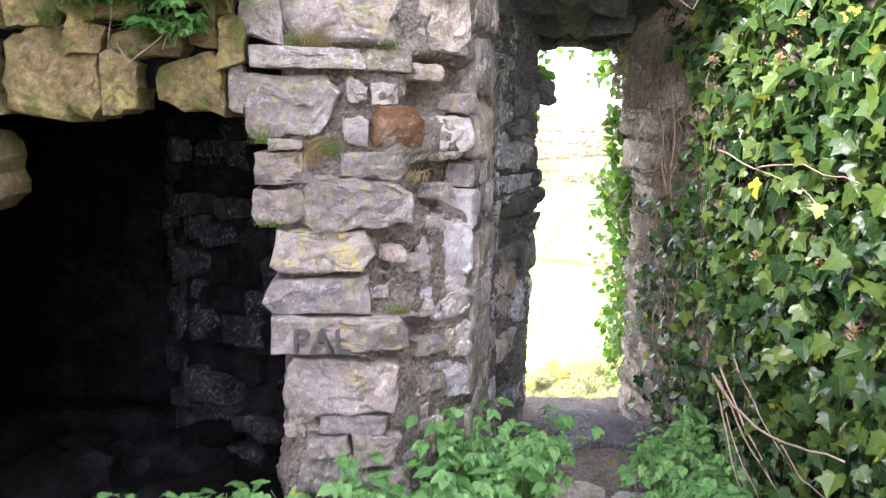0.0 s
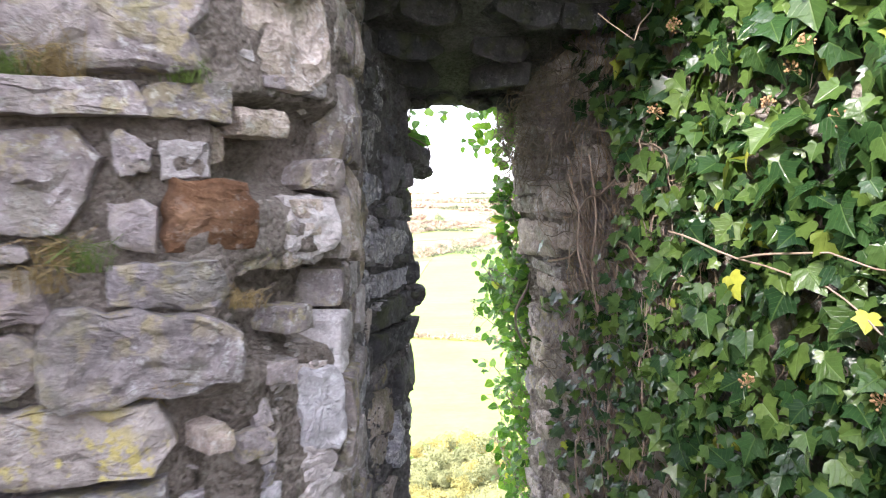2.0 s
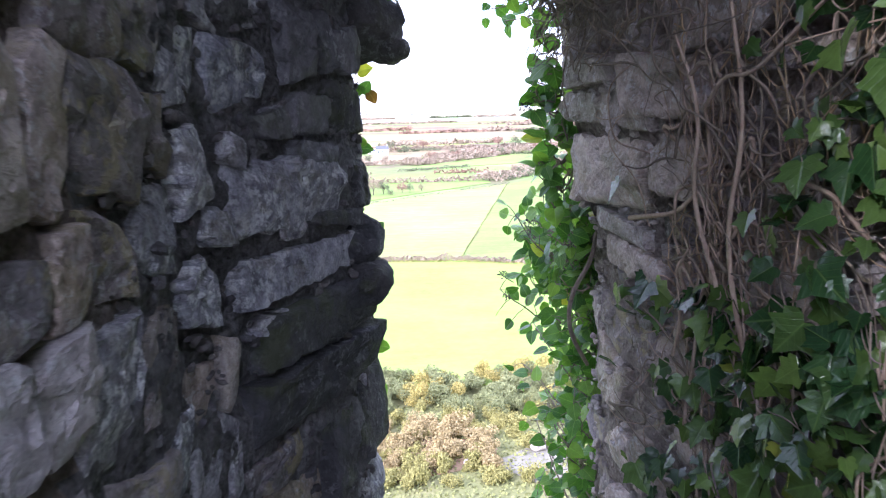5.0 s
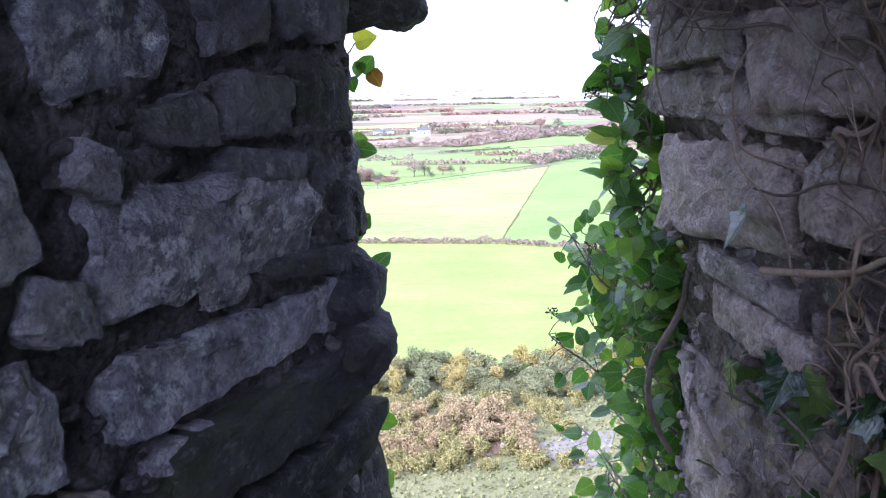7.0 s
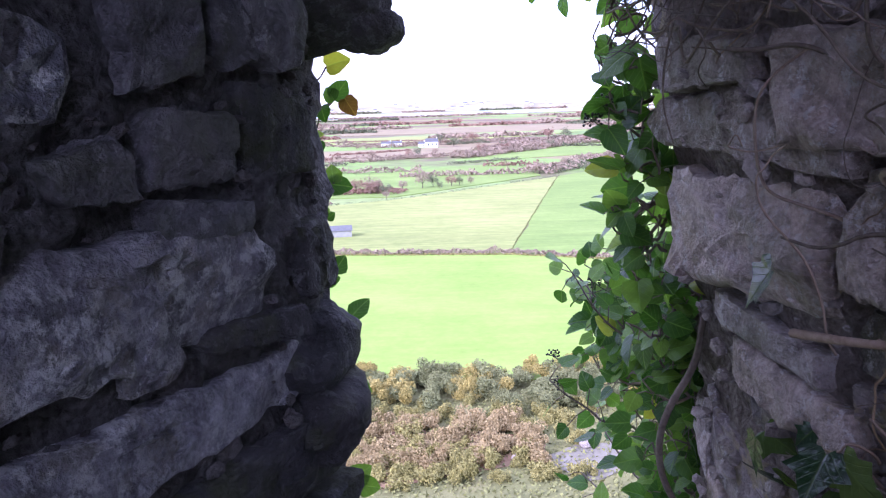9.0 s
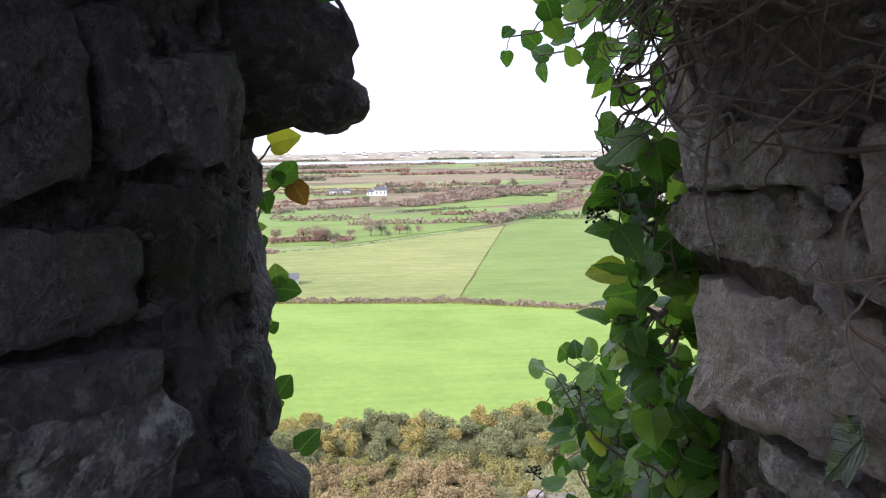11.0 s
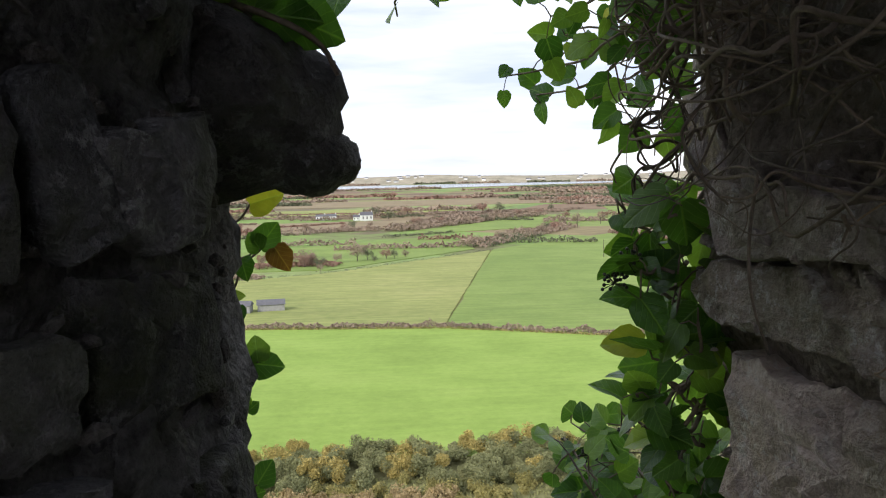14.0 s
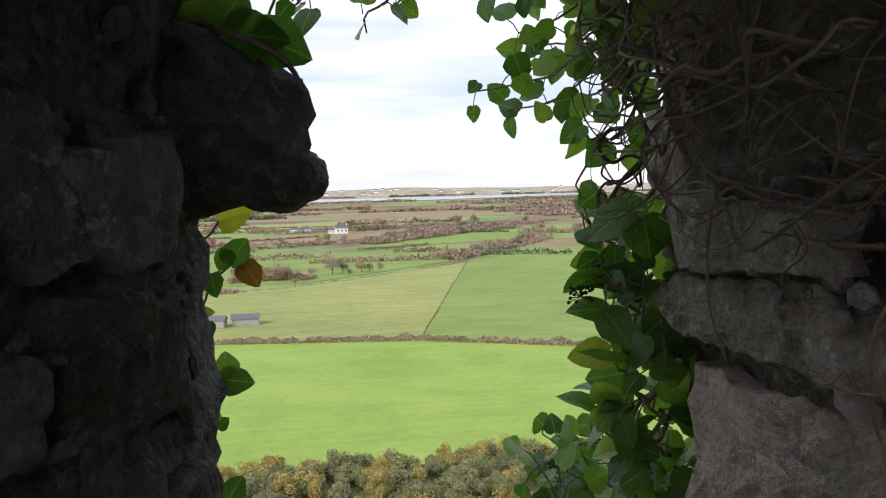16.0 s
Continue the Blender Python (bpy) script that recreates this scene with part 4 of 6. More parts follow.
def sheet(name, corners, lift, material, label, category="field"):
    """A field laid on the plain: a closed outline with slightly wavering edges and a rim down to the ground."""
    rnd = random.Random(len(name) + int(corners[0][1]))
    pts = []
    for (ax, ay), (bx, by) in zip(corners, corners[1:] + corners[:1]):
        k = max(2, int(math.hypot(bx - ax, by - ay) / 8))
        for i in range(min(k, 40)):
            f = i / min(k, 40)
            pts.append((ax + (bx - ax) * f + rnd.uniform(-0.5, 0.5), ay + (by - ay) * f + rnd.uniform(-0.5, 0.5)))
    n = len(pts)
    verts = [(x, y, PLAIN + lift) for x, y in pts] + [(x, y, PLAIN - 0.1) for x, y in pts]
    faces = [tuple(range(n))] + [(i, n + i, n + (i + 1) % n, (i + 1) % n) for i in range(n)]
    return tagged(new(name, mesh_of(name, verts, faces, material)), label, category, kind="structure")


sheet("rough_ground", [(-60, 67), (80, 67), (110, 128), (-70, 128)], 0.10, ROUGHGRASS, "rough grass at the foot of the hill", "ground")
sheet("bracken_ground", [(-30, 88), (-5, 86), (14, 92), (14, 99), (-6, 103), (-34, 104)], 0.16, FERN, "strip of dead brown bracken", "ground")
sheet("track", [(13, 92), (17, 86), (21, 88), (24, 96), (18, 96)], 0.2, ROADDUST, "pale bare stony track", "track")
sheet("meadow", [(-150, 126), (-20, 121), (30, 119), (140, 122), (170, 168), (62, 204), (24, 222), (-13, 228), (-150, 250)], 0.2, MEADOW, "bright green mown meadow below the hill", "field")
sheet("pasture", [(-140, 250), (-13, 228.5), (23.5, 222.5), (73, 446), (-6, 362), (-60, 330), (-140, 330)], 0.24, PASTURE, "pale yellow-green pasture", "field")
sheet("green_field", [(24, 222.5), (62, 204.5), (150, 176), (172, 548), (74, 447)], 0.28, GREENFIELD, "even green field", "field")
sheet("far_field", [(-70, 372), (-10, 370), (66, 455), (60, 560), (-60, 470)], 0.3, GREENFIELD, "narrow green field between hedges", "field")
sheet("far_field", [(40, 580), (160, 640), (240, 760), (60, 720)], 0.3, GREENFIELD, "green field beyond a thicket", "field")
sheet("stubble", [(-160, 600), (20, 640), (60, 780), (-160, 760)], 0.3, BROWNFIELD, "brown stubble field", "field")
sheet("far_field", [(-200, 900), (40, 900), (200, 1050), (-200, 1060)], 0.35, PASTURE, "pale field behind the farm", "field")
sheet("stubble", [(-100, 1150), (500, 1150), (700, 1450), (-150, 1400)], 0.35, BROWNFIELD, "brown stubble field", "field")
sheet("far_field", [(260, 820), (520, 780), (560, 950), (300, 990)], 0.35, GREENFIELD, "green field near distant trees", "field")


def tuft_cloud(n, size, shape, seed, leaf, sizes=(0.6, 1.3)):
    """Many small four-cornered sprays filling uneven lumps: verts and faces. shape(rnd) gives a place."""
    rnd = random.Random(seed)
    verts, faces = [], []
    for _ in range(n):
        c = Vector(shape(rnd))
        u = Vector((rnd.gauss(0, 1), rnd.gauss(0, 1), rnd.gauss(0, 1))).normalized()
        v = u.orthogonal().normalized()
        v.rotate(Matrix.Rotation(rnd.uniform(0, 6.28), 3, u))
        w = u.cross(v)
        s = leaf * rnd.uniform(*sizes)
        o = len(verts)
        verts += [c - v * s * 0.5, c + w * s * 0.35, c + v * s * 0.6 + u * s * 0.2, c - w * s * 0.35]
        faces.append((o, o + 1, o + 2, o + 3))
    return verts, faces


def lumps(count, r, h, seed):
    rnd = random.Random(seed)
    L = [(rnd.uniform(-0.6, 0.6) * r, rnd.uniform(-0.6, 0.6) * r, rnd.uniform(0.25, 0.8) * h, rnd.uniform(0.35, 0.6) * r) for _ in range(count)]

    def place(q):
        x, y, z, k = q.choice(L)
        d = Vector((q.gauss(0, 1), q.gauss(0, 1), q.gauss(0, 1))).normalized() * k * (q.random() ** 0.35)
        return (x + d.x, y + d.y, max(0.02, z + d.z * 0.9))
    return place


def shrub_meshes(material, r, h, leaf, count, seed, name):
    return [mesh_of(name, *tuft_cloud(count, r, lumps(6, r, h, seed + i), seed + i, leaf), material) for i in range(3)]


def scatter(name, meshes, places, label, category, group, size=(0.7, 1.3), seed=0, lift=0.0):
    rnd = random.Random(seed)
    for x, y in places:
        ob = new(name, rnd.choice(meshes))
        s = rnd.uniform(*size)
        ob.matrix_basis = Matrix.LocRotScale((x, y, PLAIN + lift), Euler((0, 0, rnd.uniform(0, 6.28))), (s, s, s * rnd.uniform(0.8, 1.2)))
        tagged(ob, label, category, group)


def spread(n, x0, x1, y0, y1, seed):
    rnd = random.Random(seed)
    return [(rnd.uniform(x0, x1), rnd.uniform(y0, y1)) for _ in range(n)]


scatter("gorse_bush", shrub_meshes(GORSE, 1.9, 2.6, 0.20, 2200, 1, "gorse_bush"), spread(110, -32, 48, 107, 121, 3), "dense dark green gorse bush", "bush", "gorse on the slope's foot", (0.7, 1.35), 4, 0.1)
scatter("gorse_bush", shrub_meshes(GORSEFLOWER, 1.7, 2.9, 0.20, 1800, 11, "gorse_bush"), spread(90, -30, 46, 109, 122, 5), "gorse bush with yellow flowers", "bush", "gorse on the slope's foot", (0.6, 1.2), 6, 0.1)
scatter("bracken_clump", shrub_meshes(BRACKEN, 1.3, 1.2, 0.17, 1000, 21, "bracken_clump"), spread(150, -30, 14, 90, 104, 7), "clump of dead brown bracken", "bracken", "bracken below the hill", (0.9, 1.7), 8, 0.12)
scatter("rush_clump", shrub_meshes(REED, 1.1, 1.1, 0.17, 900, 31, "rush_clump"), spread(150, -30, 18, 86, 103, 9) + spread(50, -25, 45, 103, 110, 10), "clump of yellowing rushes", "rushes", "rushes below the hill", (0.8, 1.5), 11, 0.1)


rough_sward = tuft_cloud(14000, 1, lambda q: (q.uniform(-32, 30), q.uniform(67, 112), PLAIN + 0.1 + 0.45 * q.random() ** 2), 12, 0.42)
tagged(new("rough_sward", mesh_of("rough_sward", *rough_sward, SWARD)), "rough tussocky grass at the hill's foot", "grass", kind="stuff")


def boulder(at, size, seed, material, label, name="boulder"):
    ob = new(name, lump_mesh(size, seed, material, name))
    ob.location = at
    return tagged(ob, label, "rock")


boulder((10.6, 92, PLAIN + 0.5), (0.7, 0.5, 0.5), 3.0, GREY, "grey boulder among dead bracken")
boulder((19, 95, PLAIN + 0.5), (1.0, 0.7, 0.6), 4.0, GREY, "grey boulder beside the stony track")


def hedge(name, line, wide, high, leaf, density, material, label, seed, group="field hedges"):
    """A hedge or belt of scrub along a line, one thing."""
    rnd = random.Random(seed)
    total = length(line)

    def place(q):
        s = q.uniform(0, total)
        p, t = along(line, s)
        k = 0.5 + 0.75 * noise.noise((s * 0.11 / max(0.3, wide / 6), seed, 0)) + 0.4 * noise.noise((s * 0.5 / max(0.5, wide / 8), seed, 5))
        o = q.uniform(-1, 1)
        top = high * max(0.12, k) * math.sqrt(max(0.0, 1 - o * o * 0.8))
        return (p.x - t.y * o * wide / 2, p.y + t.x * o * wide / 2, PLAIN + 0.1 + top * q.random() ** 0.5)
    me = mesh_of(name, *tuft_cloud(int(total * density), 1, place, seed, leaf), material)
    return tagged(new(name, me), label, "hedge", group)


hedge("hedge", [(-90, 241), (-13, 228), (24, 222), (62, 204), (150, 176)], 3.0, 2.6, 0.5, 62, AUTUMN, "low brown hedge between the fields", 71)
hedge("grass_verge", [(-90, 239.3), (-13, 226.3), (24, 220.3), (62, 202.3), (150, 174)], 1.6, 0.9, 0.4, 30, REED, "dry yellow grass along the hedge", 72)
hedge("fence_line", [(24, 224), (40, 296), (73, 444)], 0.5, 0.4, 0.30, 7, SWARD, "thin strip of dry grass dividing two fields", 73)
hedge("thicket", [(62, 462), (110, 540), (160, 626)], 22, 7, 1.3, 26, AUTUMN, "belt of bare brown scrub and small trees", 74)
hedge("thicket", [(70, 470), (118, 545)], 16, 5, 1.2, 16, DARKTREE, "belt of dark green scrub", 75)
hedge("thicket", [(-44, 386), (-24, 392), (-6, 388)], 12, 4.5, 1.0, 40, REDTWIG, "reddish thicket of bare twigs", 76)
hedge("thicket", [(-60, 350), (-36, 345)], 8, 3.0, 0.9, 40, AUTUMN, "thicket of bare brown twigs", 77)
hedge("hedge", [(-60, 332), (-6, 362), (74, 447)], 3.5, 1.3, 0.6, 3, DARKTREE, "low broken hedge behind the pasture", 78)
hedge("hedge", [(172, 552), (184, 470), (200, 400), (215, 330)], 5, 3.6, 0.9, 26, REDTWIG, "reddish hedge beside the green field", 79)
hedge("thicket", [(28, 620), (70, 668), (118, 735)], 16, 7.5, 1.5, 30, AUTUMN, "line of bare brown trees", 80)
hedge("thicket", [(20, 560), (70, 590)], 6, 3, 1.0, 12, DARKTREE, "short dark hedge in a field", 81)
hedge("thicket", [(52, 700), (130, 770), (180, 800)], 24, 11, 2.0, 26, AUTUMN, "grove of tall bare trees beside the farmhouse", 82)
hedge("thicket", [(-120, 640), (20, 660)], 6, 3.5, 1.4, 10, AUTUMN, "brown hedge behind a field", 83)
hedge("hedge", [(-160, 860), (0, 868), (60, 890), (230, 880)], 8, 5, 1.8, 12, AUTUMN, "brown hedge beyond the farm", 84)
hedge("grove", [(330, 960), (420, 1010)], 40, 24, 4.0, 24, AUTUMN, "grove of tall bare trees", 85)
hedge("grove", [(345, 950), (420, 995)], 20, 10, 3.0, 16, DARKTREE, "row of dark evergreens below tall trees", 86)
hedge("thicket", [(160, 700), (230, 690), (300, 720)], 14, 6, 1.6, 18, AUTUMN, "brown trees around a white house", 87)
for i in range(30):
    rb = random.Random(900 + i)
    y0 = 950 + 1700 * (i / 29) ** 1.2
    x0 = rb.uniform(-0.35, 0.5) * y0
    w = rb.uniform(0.08, 0.3) * y0
    dy = rb.uniform(-0.03, 0.05) * y0
    hedge("woodland", [(x0, y0), (x0 + w / 2, y0 + dy), (x0 + w, y0 + dy * 1.5)], rb.uniform(12, 60), rb.uniform(5, 10), 0.0028 * y0 + 1.2, 900 * 3.2 / w * (w / y0) * 3, (AUTUMN, AUTUMN, DARKTREE, REDTWIG)[i % 4], "distant belt of woodland on the plain", 901 + i, "distant woods")


for i in range(26):
    rb = random.Random(1500 + i)
    y0 = 470 + 520 * i / 25
    x0 = rb.uniform(-0.22, 0.42) * y0
    w = rb.uniform(0.05, 0.16) * y0
    slope = rb.uniform(-0.3, 0.6)
    hedge("hedge", [(x0, y0), (x0 + w * 0.5, y0 + w * 0.5 * slope), (x0 + w, y0 + w * slope * 1.2)], rb.uniform(3, 8), rb.uniform(2.5, 6.5), 1.3, 14, (AUTUMN, DARKTREE, AUTUMN, REDTWIG)[i % 4], "straggling hedgerow of bare bushes", 1501 + i)


# trees that stand alone
def tree_meshes(seed, high):
    rnd = random.Random(seed)
    limbs = [tube([(0, 0, 0), (0.1, 0, high * 0.3), (0.05, 0.1, high * 0.62)], high * 0.035, high * 0.015, 6)]
    ends = []
    for i in range(7):
        a = i * 0.9 + rnd.random()
        z0 = high * rnd.uniform(0.25, 0.55)
        e = Vector((math.cos(a) * high * 0.28, math.sin(a) * high * 0.28, z0 + high * rnd.uniform(0.15, 0.38)))
        limbs.append(tube([(0.05, 0.03, z0), (e.x * 0.5, e.y * 0.5, (z0 + e.z) / 2 + 0.2), e], high * 0.014, high * 0.005, 5))
        ends.append(e)

    def place(q):
        e = q.choice(ends)
        d = Vector((q.gauss(0, 1), q.gauss(0, 1), q.gauss(-0.3, 1.2))) * high * 0.115
        return e + d
    return joined(limbs), tuft_cloud(900, 1, place, seed, high * 0.06)


def tree(at, high, seed, material, label):
    t = base("tree", (at[0], at[1], PLAIN))
    trunk, crown = tree_meshes(seed, high)
    part("trunk", mesh_of("trunk", *trunk, BARK), t)
    part("crown", mesh_of("crown", *crown, material), t)
    return tagged(t, label, "tree", "trees on the plain")


for i, (x, y, h, mm) in enumerate([(2, 405, 8, AUTUMN), (7, 410, 6.5, DARKTREE), (16, 412, 6, REDTWIG), (20, 414, 4.5, DARKTREE), (10, 402, 3.5, DARKTREE), (26, 420, 4, AUTUMN), (172, 640, 9, AUTUMN), (196, 655, 9, AUTUMN), (-14, 366, 3.5, AUTUMN), (34, 806, 9, DARKTREE)]):
    tree((x, y), h, 40 + i, mm, "small bare autumn tree standing by a field" if mm is not DARKTREE else "small dark green tree standing by a field")


saplings = [tree((-300 - 20 * i, 500), 8, 60 + i, mm, lab) for i, (mm, lab) in enumerate([(AUTUMN, "bare brown hedgerow tree"), (AUTUMN, "bare brown hedgerow tree"), (REDTWIG, "reddish bare hedgerow tree"), (DARKTREE, "dark green hedgerow tree")])]
rt = random.Random(31)
ROWS = [((62, 462), (160, 626)), ((28, 620), (118, 735)), ((-44, 386), (-6, 390)), ((52, 700), (180, 800)), ((-160, 860), (230, 880)), ((172, 552), (215, 330)), ((160, 700), (300, 720)), ((-120, 640), (20, 660)), ((300, 900), (480, 1000))]
for i in range(110):
    (ax, ay), (bx, by) = ROWS[i % len(ROWS)]
    f = rt.random()
    x, y = ax + (bx - ax) * f + rt.gauss(0, 5), ay + (by - ay) * f + rt.gauss(0, 6)
    k = rt.uniform(0.45, 1.15) * (1.5 if y > 850 else 1)
    ob = copy_thing(rt.choice(saplings), Matrix.Translation((x, y, PLAIN)) @ Matrix.Rotation(rt.uniform(0, 6.28), 4, "Z"))
    ob.scale = (k, k, k * rt.uniform(0.8, 1.1))


def box_mesh(name, x0, x1, y0, y1, z0, z1, material):
    v = [(x, y, z) for z in (z0, z1) for y in (y0, y1) for x in (x0, x1)]
    return mesh_of(name, v, [(0, 2, 3, 1), (4, 5, 7, 6), (0, 1, 5, 4), (2, 6, 7, 3), (0, 4, 6, 2), (1, 3, 7, 5)], material)


def house(at, w, d, h, turn, wall_m, roof_m, label, windows=3, rise=0.45):
    e = base("house", (at[0], at[1], PLAIN + 0.1))
    e.rotation_euler = (0, 0, radians(turn))
    part("wall", box_mesh("wall", -w / 2, w / 2, -d / 2, d / 2, 0, h, wall_m), e)
    r = d * rise
    o = 0.3
    v = [(-w / 2 - o, -d / 2 - o, h - 0.1), (w / 2 + o, -d / 2 - o, h - 0.1), (w / 2 + o, d / 2 + o, h - 0.1), (-w / 2 - o, d / 2 + o, h - 0.1), (-w / 2 - o, 0, h + r), (w / 2 + o, 0, h + r)]
    part("roof", mesh_of("roof", v, [(0, 1, 5, 4), (2, 3, 4, 5), (0, 4, 3), (1, 2, 5), (3, 2, 1, 0)], roof_m), e)
    for i in range(windows):
        x = -w / 2 + w * (i + 0.5) / windows
        part("window", box_mesh("window", x - 0.5, x + 0.5, -d / 2 - 0.06, -d / 2 + 0.1, h * 0.35, h * 0.75, PANE), e)
    if windows:
        part("chimney", box_mesh("chimney", w / 2 - 1.0, w / 2 - 0.2, -0.4, 0.4, h + r * 0.4, h + r + 0.9, wall_m), e)
    return tagged(e, label, "house", "farm buildings")


house((13, 790), 11, 7, 5.2, 8, WHITEWASH, ROOFSLATE, "white two-storey farmhouse with slate roof", 3)
house((4, 797), 6, 5, 3.2, -10, WHITEWASH, ROOFSLATE, "low white outbuilding beside a farmhouse", 2)
house((-30, 812), 9, 6, 4.0, 0, WHITEWASH, TIN, "white bungalow on the plain", 3, 0.3)
house((-20, 815), 9, 6, 4.0, 5, WHITEWASH, TIN, "white shed beside a bungalow", 2, 0.3)
house((236, 660), 10, 7, 4.4, -12, WHITEWASH, ROOFSLATE, "white house among brown trees", 3)
house((-25, 262), 8, 5, 2.2, 6, SHEDGREY, TIN, "low grey cattle shed beside a pasture", 0, 0.25)
house((-33, 259), 5, 4, 2.4, -8, SHEDGREY, TIN, "small grey shed beside a pasture", 0, 0.3)
def hill_height(a, f):
    """Height of the far hills above the plain at a bearing, f from foot (0) to crest (1)."""
    top = 40 + 16 * noise.noise((a * 5, 0.3, 0)) + 7 * noise.noise((a * 17, 2, 0)) + 14 * max(0, a - 0.1)
    return -1 + (top + 1) * math.sin(f * math.pi / 2)


for i in range(40):
    rh = random.Random(700 + i)
    a, f = rh.uniform(-0.10, 0.50), rh.uniform(0.15, 0.8)
    r = 4460 + 300 * f
    house((r * math.sin(a), r * math.cos(a)), rh.uniform(12, 26), 10, rh.uniform(6, 9), rh.uniform(-20, 20), WHITEWASH, ROOFSLATE, "white house on the far shore", 0).location.z = PLAIN + hill_height(a, f) - 1.5


def pole(x, y, h=8.5):
    e = base("utility_pole", (x, y, PLAIN))
    part("shaft", mesh_of("shaft", *tube([(0, 0, 0), (0, 0, h)], 0.17, 0.12, 6), BARK), e)
    part("crossarm", mesh_of("crossarm", *tube([(-0.9, 0, h - 0.5), (0.9, 0, h - 0.5)], 0.06, 0.06, 5), BARK), e)
    tagged(e, "wooden utility pole in the fields", "pole", "utility poles")


for x, y in ((165, 610), (118, 390), (152, 410), (205, 620)):
    pole(x, y)

# estuary and the far shore
WATER, wn_, wl_, wb_ = nodes_of("estuary water", 0.18)
wp_ = wn_.new("ShaderNodeNewGeometry").outputs["Position"]
wt_ = tex(wn_, wl_, wp_, 0.02, 5)
wl_.new(ramp(wn_, wl_, wt_.outputs[0], [(0.3, (0.20, 0.25, 0.30)), (0.7, (0.33, 0.38, 0.43))]), wb_.inputs["Base Color"])
relief(wn_, wl_, wb_, [wt_.outputs[0]], 0.2, 1.0)
water_line = [(-1500, 2600), (-300, 2680), (0, 2760), (350, 2950), (800, 3300), (1300, 3700), (1800, 4050)]
water_far = [(2000, 4200), (1500, 4180), (900, 4200), (400, 4150), (0, 4050), (-500, 3950), (-1700, 3800)]
water = tagged(new("water", mesh_of("water", [(x, y, PLAIN + 0.5) for x, y in water_line + water_far] + [(x, y, PLAIN - 0.2) for x, y in water_line + water_far],
               [tuple(range(14))] + [(i, 14 + i, 14 + (i + 1) % 14, (i + 1) % 14) for i in range(14)], WATER)), "pale grey estuary across the plain", "water", kind="structure")
HILLS = field_mat("far hillside fields", (0.19, 0.18, 0.13), (0.33, 0.30, 0.22), (0.50, 0.44, 0.33), 0.012)


def far_hills():
    verts, faces = [], []
    n, rows = 240, 9
    for i in range(n + 1):
        a = -0.9 + 1.9 * i / n
        for k in range(rows):
            f = k / (rows - 1)
            r = 4460 + 300 * f
            verts.append((r * math.sin(a), r * math.cos(a), PLAIN + hill_height(a, f)))
    for i in range(n):
        for k in range(rows - 1):
            o = i * rows + k
            faces.append((o, o + rows, o + rows + 1, o + 1))
    return tagged(new("backdrop", mesh_of("backdrop", verts, faces, HILLS, smooth=True)), "low pale hills on the far shore", "hills", kind="structure")


far_hills()
for i in range(9):
    rb = random.Random(1200 + i)
    a = -0.15 + 0.07 * i + rb.uniform(-0.02, 0.02)
    hedge("woodland", [(4440 * math.sin(a), 4440 * math.cos(a)), (4440 * math.sin(a + 0.05), 4440 * math.cos(a + 0.05))], 50, 14, 11, 1.6, (AUTUMN, DARKTREE)[i % 2], "distant belt of woodland on the far shore", 1201 + i, "distant woods")

# ---------------------------------------------------------------- ivy on the right wall
def smooth(a, b, x):
    k = min(1, max(0, (x - a) / (b - a)))
    return k * k * (3 - 2 * k)


def on_right(s, z, off):
    p, t = along(RIGHT, max(0.001, s))
    o = Vector((t.y, -t.x))
    at = Vector((p.x + o.x * off, p.y + o.y * off, z))
    return at + lean(at), Vector((o.x, o.y, 0)), Vector((t.x, t.y, 0))


def ivy_cover(s, z):
    if z < 1.42:
        d = smooth(0.22, 0.78, s) * (0.4 + 0.6 * smooth(0.85, 1.15, z) if s < 0.9 else 1)
    elif z < 1.95:
        d = smooth(0.66, 1.2, s) + 0.006
    else:
        d = smooth(0.50, 1.05, s)
    return d * (0.66 + 0.7 * noise.noise((s * 3.2, z * 3.2, 3.0)))


ivy = tagged(base("ivy", (1.25, 3.0, 0.3)), "dense glossy green ivy climbing the stone wall", "ivy")
ivy.matrix_basis = Matrix.Identity(4)
ri = random.Random(77)
ivy_near, ivy_rest = [], []
for _ in range(19000):
    s, z = ri.uniform(0.1, 3.9), ri.uniform(0.3, 2.75)
    if ri.random() > ivy_cover(s, z) or s < 0.75 and 1.56 < z < 2.0:
        continue
    thick = 0.03 + 0.08 * smooth(0.8, 1.8, s) * (1 + 0.6 * noise.noise((s * 3, z * 3, 9)))
    p, o, t = on_right(s, z, ri.uniform(0.012, thick + 0.02))
    f = o + Vector((ri.gauss(0, 0.6), ri.gauss(-0.05, 0.65), ri.gauss(0.4, 0.6)))
    tip = Vector((ri.gauss(0, 0.4), ri.gauss(0, 0.75), -0.8))
    size = (0.030 + 0.048 * ri.random() ** 1.5) * (0.8 + 0.25 * smooth(0.5, 2.0, s)) * (1.0 + 0.15 * smooth(1.4, 2.0, z))
    m = leaf_pose(p, f, tip, size)
    if 1.35 < s < 2.15 and 1.35 < z < 1.9 and len(ivy_near) < 290:
        ivy_near.append(m)
    else:
        ivy_rest.append(m)
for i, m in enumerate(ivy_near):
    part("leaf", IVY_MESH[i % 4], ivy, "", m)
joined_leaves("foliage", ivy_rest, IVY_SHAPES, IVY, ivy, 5)
